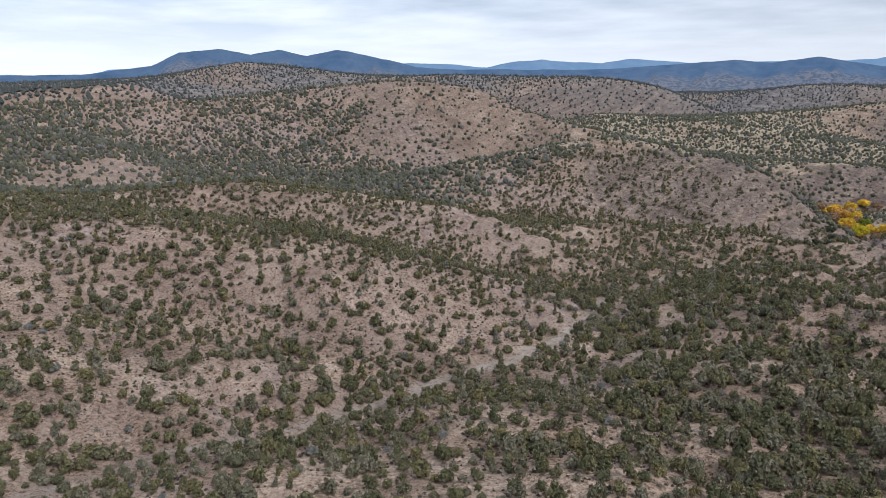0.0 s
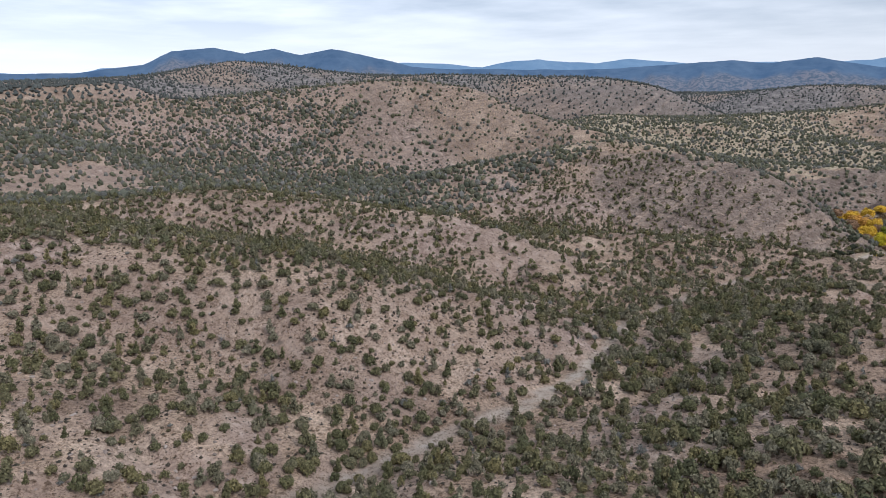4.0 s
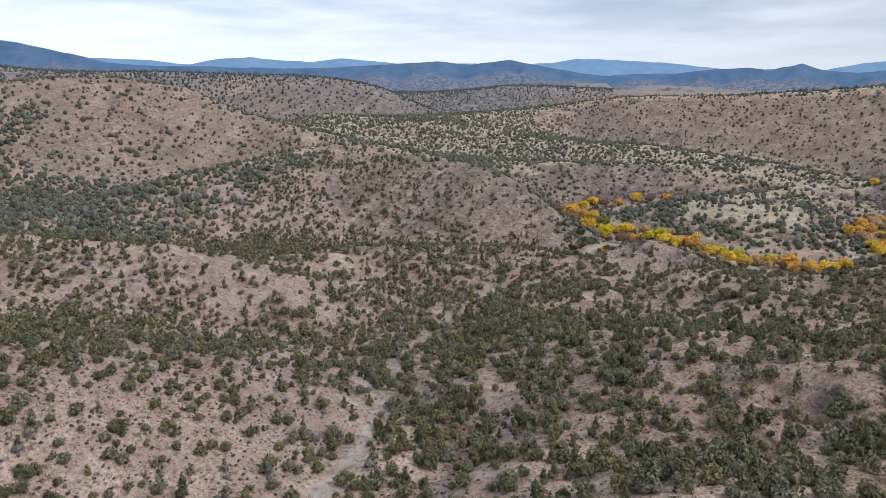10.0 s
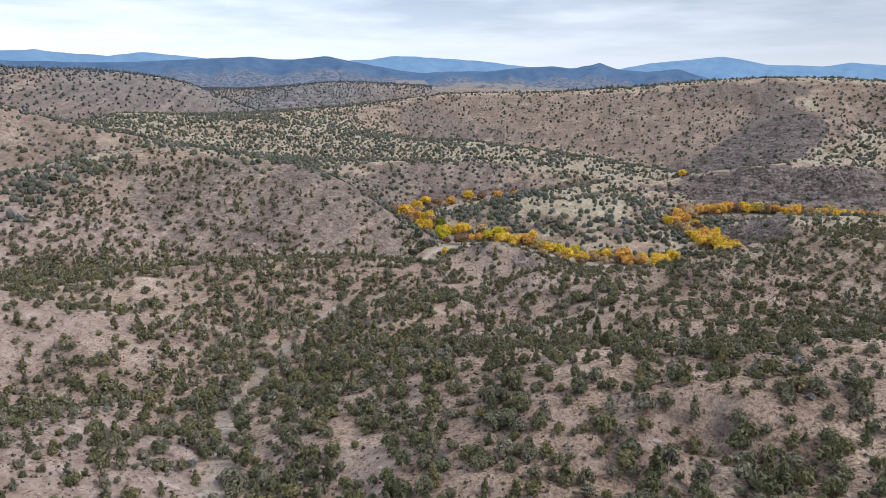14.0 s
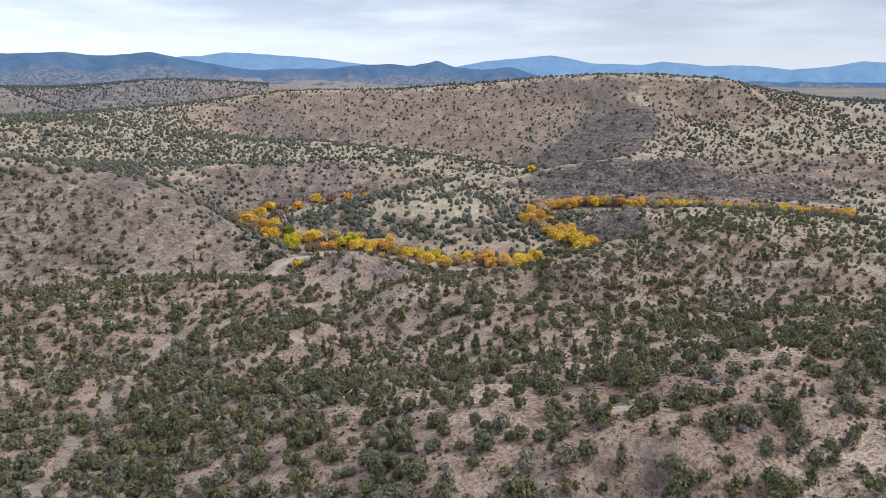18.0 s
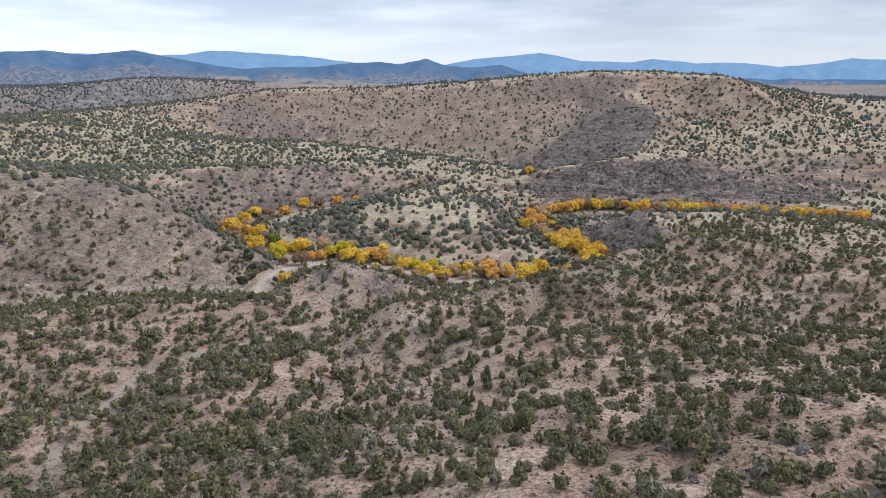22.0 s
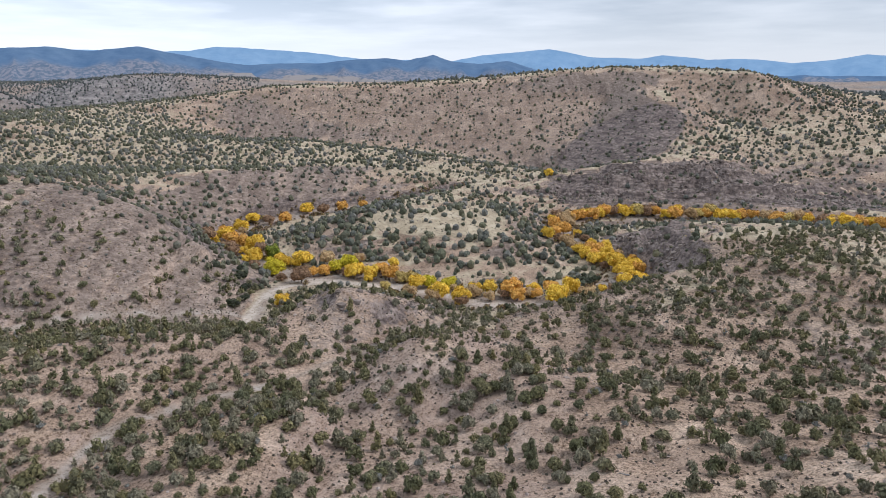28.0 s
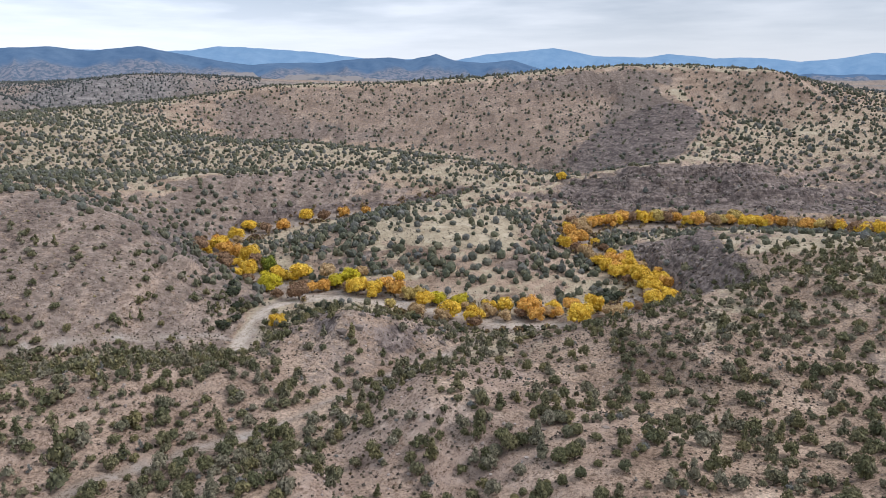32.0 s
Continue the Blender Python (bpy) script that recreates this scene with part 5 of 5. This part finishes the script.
X, Y = X[keep_p], Y[keep_p]
tagged(stamp(THICKETS, X, Y, ground_at(X, Y), sizes(len(X), rng, 0.8, 2.4), rng, "river_thicket", THICKET), "rust and tan willow thickets along the river banks", "shrubs", kind="stuff")

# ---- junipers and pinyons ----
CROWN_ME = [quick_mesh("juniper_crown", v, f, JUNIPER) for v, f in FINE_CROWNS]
TRUNK_ME = [trunk_mesh(50 + k, 0.95, 0.10, "juniper_trunk") for k in range(4)]
KIND_WORDS = ("low rounded olive juniper on stony tan ground", "uneven clumped juniper on stony tan ground", "low rounded olive juniper on stony tan ground",
              "upright pointed pinyon pine on a stony slope", "uneven clumped juniper on stony tan ground")


def juniper(x, y, z, size, turn, k):
    pine = k % 5 == 3
    ob = new("pinyon_tree" if pine else "juniper_tree")
    ob.matrix_basis = Matrix.LocRotScale((x, y, z), Euler((0, 0, turn)), (size, size, size * (1.05 + 0.55 * ((k * 37) % 10) / 10)))
    for nm, me in (("trunk", TRUNK_ME[k % 4]), ("crown", CROWN_ME[k % 10])):
        c = new(nm, me)
        c.parent = ob
    return tagged(ob, KIND_WORDS[k % 5], "tree", "pinyons on the near slopes" if pine else "junipers on the near slopes")


# near slopes
SPINE = [(-30, -95), (-10, -40), (10, 15), (20, 60), (15, 110)]
X, Y, rng = scatter(3.7, -320, 270, -250, 340, 11)
keep_p = rng.rand(len(X)) < 0.86 * wooded(X, Y)
X, Y = X[keep_p], Y[keep_p]
Z_ = ground_at(X, Y)
S_ = (0.85 + 1.35 * rng.rand(len(X)) ** 1.5) * (1 + 0.25 * smooth(-70, -30, Y / U + 0.8 * X / U) * (1 - 0.5 * smooth(90, 140, Y / U)))
reach = line_distance(X / U, Y / U, SPINE)
order = np.argsort(reach)[:360]
single = np.zeros(len(X), bool); single[order] = True
for k, i in enumerate(order):
    juniper(X[i], Y[i], Z_[i] - 0.1, S_[i], rng.rand() * 6.28, k)
close = (reach < 72) & ~single
rest = ~single & ~close
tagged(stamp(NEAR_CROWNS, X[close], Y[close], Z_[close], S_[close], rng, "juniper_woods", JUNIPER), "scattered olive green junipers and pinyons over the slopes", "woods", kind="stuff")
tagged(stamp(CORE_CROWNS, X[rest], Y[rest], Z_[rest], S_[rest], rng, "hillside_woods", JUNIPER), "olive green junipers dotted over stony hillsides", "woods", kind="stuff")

# the slopes behind the flight, out of its sight
X, Y, rng = scatter(6.2, -260, 420, -480, 330, 17)
keep_p = (rng.rand(len(X)) < 0.55 + 0.35 * fbm(X, Y, 60, 3, 61)) & ~in_view(X, Y) & (line_distance(X / U, Y / U, SPINE + [(60, -180)]) < 150)
X, Y = X[keep_p], Y[keep_p]
tagged(stamp(MID_CROWNS, X, Y, ground_at(X, Y), sizes(len(X), rng, 0.8, 2.3), rng, "rear_woods", JUNIPER), "olive junipers scattered over bare tan slopes", "woods", kind="stuff")

X, Y, rng = scatter(4.5, -820, 560, -330, 1150, 12)
inner = (X > -320) & (X < 270) & (Y > -250) & (Y < 340)
keep_p = (rng.rand(len(X)) < 0.95 * wooded(X, Y)) & ~inner
X, Y = X[keep_p], Y[keep_p]
tagged(stamp(MID_CROWNS, X, Y, ground_at(X, Y), sizes(len(X), rng, 1.05, 2.6) * (0.9 + 0.3 * wooded(X, Y)) * (1 + 0.2 * patch(X / U, Y / U, BEND_INNER, 6, 95)), rng, "canyon_woods", HAZED_JUNIPER), "junipers in haze-greyed green dotted over farther hills", "woods", kind="stuff")

X, Y, rng = scatter(10.5, -2300, 900, -330, 2400, 13)
inner = (X > -820) & (X < 560) & (Y < 1150)
keep_p = (rng.rand(len(X)) < wooded(X, Y) * 1.4) & ~inner & ~((np.hypot(X, Y) > 2000) & (np.abs(np.degrees(np.arctan2(X, Y)) + 8) < 6))
X, Y = X[keep_p], Y[keep_p]
tagged(stamp(FAR_CROWNS, X, Y, ground_at(X, Y), 1.9 + 1.9 * rng.rand(len(X)), rng, "far_woods", FAR_HAZED_JUNIPER), "haze-greyed specks of juniper woods on distant hills", "woods", kind="stuff")

# ---- low scrub between the trees ----
SCRUB = leaf_material("dry_scrub", [(0.0, (0.085, 0.072, 0.058)), (0.4, (0.15, 0.125, 0.10)), (0.7, (0.14, 0.135, 0.09)), (0.9, (0.23, 0.195, 0.15)), (1.0, (0.30, 0.25, 0.14))], 0.9, [(0.0, (0.8, 0.78, 0.78)), (0.3, (1.0, 0.95, 0.95)), (0.6, (1.1, 1.0, 1.1)), (0.85, (1.3, 1.25, 1.2)), (1.0, (1.6, 1.4, 0.8))])
SCRUBS = [foliage(np.random.RandomState(500 + k), [((0, 0, 0.3), (0.85, 0.85, 0.48))], 2, 0.55, 0.9, core_mesh=OCTA) for k in range(5)]
X, Y, rng = scatter(1.85, -270, 230, -220, 360, 21)
tussock = fbm(X, Y, 30, 3, 71)
keep_p = (rng.rand(len(X)) < np.clip(0.6 + 0.6 * tussock, 0.1, 0.95)) & (line_distance(X / U, Y / U, SPINE + [(0, 165)]) < 95) & in_view(X, Y)
dwash_p = np.minimum(np.minimum(line_distance(X / U, Y / U, WASH), line_distance(X / U, Y / U, RIVER)), line_distance(X / U, Y / U, ROAD))
keep_p &= (dwash_p > 3.2) & (rng.rand(len(X)) > 0.85 * smooth(60, 95, line_distance(X / U, Y / U, SPINE + [(0, 165)])))
X, Y = X[keep_p], Y[keep_p]
tagged(stamp(SCRUBS, X, Y, ground_at(X, Y) + 0.08, sizes(len(X), rng, 0.18, 0.8), rng, "dry_scrub", SCRUB), "small grey-brown desert bushes between the trees", "scrub", kind="stuff")

TUFTS = [(OCTA[0] * np.array([1, 0.9, 0.7]) * (1 + 0.2 * np.random.RandomState(540 + k).randn(6, 1)), OCTA[1]) for k in range(5)]
X, Y, rng = scatter(3.0, -420, 420, 245, 760, 23)
keep_p = (rng.rand(len(X)) < np.clip(0.42 + 0.5 * fbm(X, Y, 40, 3, 72), 0.05, 0.9)) & in_view(X, Y) & (line_distance(X / U, Y / U, RIVER) > 7) & (line_distance(X / U, Y / U, ROAD) > 4) & (rng.rand(len(X)) < smooth(55, 90, line_distance(X / U, Y / U, SPINE + [(0, 165)])))
X, Y = X[keep_p], Y[keep_p]
tagged(stamp(TUFTS, X, Y, ground_at(X, Y) + 0.2, sizes(len(X), rng, 0.3, 0.95), rng, "canyon_scrub", SCRUB), "grey-brown scrub dotted over the canyon slopes", "scrub", kind="stuff")

# ---- dark live oaks where the wash meets the river ----
OAK = leaf_material("oak_leaves", [(0.0, (0.036, 0.046, 0.024)), (1.0, (0.062, 0.075, 0.038))], 0.7, [(0.0, (0.8, 0.85, 0.85)), (1.0, (1.2, 1.15, 1.05))])
OAK_ME = [quick_mesh("oak_crown", *cottonwood_crown(700 + k, 420), OAK) for k in range(4)]
OAKS_ROAD = [(-66, 214, 3.6), (-63, 206, 3.4), (-61, 198, 3.0), (-62, 189, 3.4), (-68, 222, 3.0), (-40, 203, 3.2), (-36, 208, 3.4), (-33, 213, 2.6), (-43, 196, 2.8),
             (-45, 189, 2.6), (-39, 212, 2.4)]
OAKS_BEND = [(54, 220, 3.8), (58, 224, 3.4), (52, 225, 3.0), (56, 231, 2.8), (52, 252, 3.0), (51, 260, 3.0), (53, 268, 2.6), (67, 291, 3.2), (71, 299, 3.4), (77, 307, 3.4),
             (83, 314, 3.0), (88, 321, 3.0), (17, 188, 2.2), (23, 190, 2.4), (29, 190, 2.2), (-8, 190, 2.4), (-2, 188, 2.2), (5, 187, 2.0)]
for oaks, where in ((OAKS_ROAD, "beside the pale gravel road"), (OAKS_BEND, "on the sandy river bend")):
    for k, (x, y, r) in enumerate(oaks):
        ob = new("live_oak")
        z = float(ground_at(np.array([x * U]), np.array([y * U]))[0])
        ob.matrix_basis = Matrix.LocRotScale((x * U, y * U, z - 0.1), Euler((0, 0, k * 2.1)), (1.15 * r, 1.15 * r, 0.95 * r))
        for nm, me in (("trunk", CW_TRUNKS[k % 3]), ("crown", OAK_ME[k % 4])):
            c = new(nm, me)
            c.parent = ob
        tagged(ob, "dense dark green live oak " + where, "tree", "live oaks along the river")

# ---- dead, silvery junipers and fallen logs ----
SILVER, _n, _l, _b = material("weathered_wood", 0.85)
_r = ramp_node(_n, [(0.3, (0.19, 0.175, 0.165)), (0.7, (0.36, 0.335, 0.315))])
_l.new(noise_node(_n, _l, 4.0).outputs["Fac"], _r.inputs[0]); _l.new(_r.outputs[0], _b.inputs["Base Color"])


def snag_branches(seed):
    rng = np.random.RandomState(seed)
    parts = []
    for k in range(26):
        a, z0 = k * 2.4 + rng.rand(), 0.15 + 0.9 * rng.rand()
        ln = 0.5 + 0.6 * rng.rand()
        mid = (0.45 * ln * math.cos(a), 0.45 * ln * math.sin(a), z0 + 0.35 * ln)
        end = (0.8 * ln * math.cos(a + 0.3), 0.8 * ln * math.sin(a + 0.3), z0 + 0.95 * ln)
        parts.append(tube([(0, 0, z0), mid, end], [0.05, 0.035, 0.012], 4))
    return quick_mesh("snag_branches", *join(parts), SILVER)


SNAG_TRUNK = quick_mesh("snag_trunk", *tube([(0, 0, -0.3), (0.03, 0.02, 0.6), (0.08, -0.04, 1.3)], [0.14, 0.1, 0.05]), SILVER, True)
SNAG_ME = [snag_branches(800 + k) for k in range(4)]
SNAGS = [(31, -8, 2.0), (-22, 52, 1.8), (-60, 72, 1.6), (-55, 88, 1.7), (52, 12, 1.3), (20, 4, 1.2), (-40, 100, 1.6), (8, 60, 1.4), (-70, -88, 1.6), (-30, 30, 1.3),
         (40, -40, 1.4), (30, 100, 1.3), (70, 110, 1.4), (-90, 70, 1.6), (-15, -20, 1.4), (62, 40, 1.3)]
for k, (x, y, sz) in enumerate(SNAGS):
    ob = new("dead_juniper")
    z = float(ground_at(np.array([x * U]), np.array([y * U]))[0])
    ob.matrix_basis = Matrix.LocRotScale((x * U, y * U, z - 0.05), Euler((0, 0, k * 1.3)), (sz, sz, sz))
    for nm, me in (("trunk", SNAG_TRUNK), ("branches", SNAG_ME[k % 4])):
        c = new(nm, me)
        c.parent = ob
    tagged(ob, "leafless silver-grey dead juniper among live ones", "dead tree", "dead junipers")
LOG_ME = quick_mesh("log", *tube([(0, 0, 0), (0.1, 0.05, 0.8), (0.0, 0.15, 1.7), (0.12, 0.1, 2.4)], [0.16, 0.14, 0.1, 0.04], 7), SILVER, True)
LIMB_ME = quick_mesh("limb", *join([tube([(0.05, 0.1, 1.2), (0.35, 0.3, 1.5), (0.5, 0.6, 1.9)], [0.06, 0.045, 0.015], 5),
                                    tube([(0.05, 0.1, 0.8), (-0.3, 0.25, 1.2), (-0.5, 0.3, 1.6)], [0.06, 0.04, 0.015], 5)]), SILVER, True)
for k, (x, y) in enumerate([(54, 6), (22, 15), (44, 24), (12, 100), (-18, 94), (30, 72), (-58, -70), (60, 60)]):
    ob = new("fallen_log")
    z = float(ground_at(np.array([x * U]), np.array([y * U]))[0])
    ob.matrix_basis = Matrix.LocRotScale((x * U, y * U, z + 0.14), Euler((radians(88), 0, k * 0.9)), (1.2, 1.2, 1.2))
    for nm, me in (("log", LOG_ME), ("limb", LIMB_ME)):
        c = new(nm, me)
        c.parent = ob
    tagged(ob, "weathered grey fallen log lying on bare ground", "log", "fallen logs")

# ---- loose stones and broken ledges ----
STONE, _n, _l, _b = material("stone", 0.9)
_g = _n.new("ShaderNodeNewGeometry")
_r = ramp_node(_n, [(0.0, (0.17, 0.135, 0.115)), (0.5, (0.31, 0.25, 0.212)), (1.0, (0.46, 0.385, 0.335))])
_l.new(_g.outputs["Random Per Island"], _r.inputs[0]); _l.new(_r.outputs[0], _b.inputs["Base Color"])
STONES = []
for k in range(6):
    rg = np.random.RandomState(900 + k)
    v = ICO1[0] * (1 + 0.25 * rg.randn(len(ICO1[0]), 1)) * np.array([1.0, 0.75, 0.5])
    STONES.append((v, ICO1[1]))
X, Y, rng = scatter(2.4, -270, 230, -220, 360, 41)
e = 3.0
steep = np.hypot(ground_at(X + e, Y) - ground_at(X - e, Y), ground_at(X, Y + e) - ground_at(X, Y - e)) / (2 * e)
keep_p = (rng.rand(len(X)) < 0.45 * smooth(0.05, 0.5, steep + 0.3 * fbm(X, Y, 25, 3, 43))) & in_view(X, Y)
X, Y = X[keep_p], Y[keep_p]
tagged(stamp(STONES, X, Y, ground_at(X, Y) + 0.15, sizes(len(X), rng, 0.15, 0.75), rng, "loose_stones", STONE), "loose tan and brown stones on steep slopes", "stones", kind="stuff")

# ---- grey sage bushes among the junipers ----
SAGE = leaf_material("grey_sage", [(0.0, (0.15, 0.15, 0.135)), (0.5, (0.22, 0.22, 0.195)), (1.0, (0.31, 0.305, 0.275))], 0.9, None, 5.0, 0.8, (0.08, 0.07, 0.062), 0.5)
X, Y, rng = scatter(8.5, -270, 230, -220, 300, 53)
dw_ = line_distance(X / U, Y / U, WASH)
keep_p = (rng.rand(len(X)) < (0.16 + 0.45 * (1 - smooth(4, 16, dw_))) * (1 + 0.8 * fbm(X, Y, 40, 2, 54))) & (dw_ > 3.5) & in_view(X, Y) & (line_distance(X / U, Y / U, ROAD) > 5)
X, Y = X[keep_p], Y[keep_p]
tagged(stamp(CORE_CROWNS, X, Y, ground_at(X, Y), sizes(len(X), rng, 0.7, 1.7), rng, "sage_bushes", SAGE, 0.85), "silver-grey sage bushes between the junipers", "shrubs", kind="stuff")

# ---- crags: blocks and broken ledges of the dark rock ----
CRAG, _n, _l, _b = material("dark_crag", 0.92)
_g = _n.new("ShaderNodeNewGeometry")
_r = ramp_node(_n, [(0.0, (0.12, 0.098, 0.086)), (0.5, (0.22, 0.182, 0.16)), (1.0, (0.34, 0.285, 0.25))])
_l.new(_g.outputs["Random Per Island"], _r.inputs[0])
_s = ramp_node(_n, [(0.36, (0.55, 0.53, 0.52)), (0.62, (1.3, 1.28, 1.25))])
_l.new(noise_node(_n, _l, 1.2, 7, 0.75).outputs["Fac"], _s.inputs[0])
_l.new(mix_node(_n, _l, 1.0, _r.outputs[0], _s.outputs[0], "MULTIPLY"), _b.inputs["Base Color"])
CRAGS = []
for k in range(8):
    rg = np.random.RandomState(950 + k)
    v = ICO1[0] * (1 + 0.28 * rg.randn(len(ICO1[0]), 1)) * np.array([1.4, 1.0, 0.8])
    CRAGS.append((v, ICO1[1]))
X, Y, rng = scatter(2.2, -170, 420, 230, 660, 47)
on_rock = np.zeros(len(X))
for k, (outline, share) in enumerate(((CLIFF_BAND, 0.6), (CLIFF_EAST, 0.5), (DARK_FACE, 0.06), (GORGE_SLOPE, 0.12), (CENTRE_KNOLL, 0.07))):
    on_rock = np.maximum(on_rock, share * patch(X / U, Y / U, outline, 3, 90 + k))
on_rock = np.maximum(on_rock, 0.75 * np.exp(-(((X / U + 84) / 7) ** 2 + ((Y / U - 224) / 8) ** 2) ** 2))
on_rock = on_rock * smooth(-0.25, 0.25, fbm(X * 0.5, Y, 16, 3, 48))
keep_p = rng.rand(len(X)) < on_rock
X, Y = X[keep_p], Y[keep_p]
tagged(stamp(CRAGS, X, Y, ground_at(X, Y) + 0.2, sizes(len(X), rng, 0.4, 1.7), rng, "crags", CRAG, 1.2), "dark brown crags and broken ledges on canyon walls", "rock", kind="stuff")
LEDGES = [(30, -6, 9, 4), (37, -4, 9, 5), (-6, -22, 4, 2.5), (26, -1, 7, 3), (-3, -10, 5, 2), (-98, 26, 9, 8), (-32, 160, 5, 5), (-4, 97, 6, 3), (24, 108, 6, 4)]
X, Y, rng = scatter(2.6, -170, 150, -220, 280, 49)
on_ledge = np.zeros(len(X))
for cx, cy, rx, ry in LEDGES:
    on_ledge = np.maximum(on_ledge, np.exp(-(((X / U - cx) / rx) ** 2 + ((Y / U - cy) / ry) ** 2)))
keep_p = rng.rand(len(X)) < 0.6 * on_ledge * smooth(-0.15, 0.3, fbm(X * 0.6, Y, 12, 3, 55))
X, Y = X[keep_p], Y[keep_p]
tagged(stamp(CRAGS, X, Y, ground_at(X, Y) + 0.05, sizes(len(X), rng, 0.35, 1.1), rng, "pale_ledges", STONE, 0.7), "pale tan ledges breaking out of near slopes", "rock", kind="stuff")
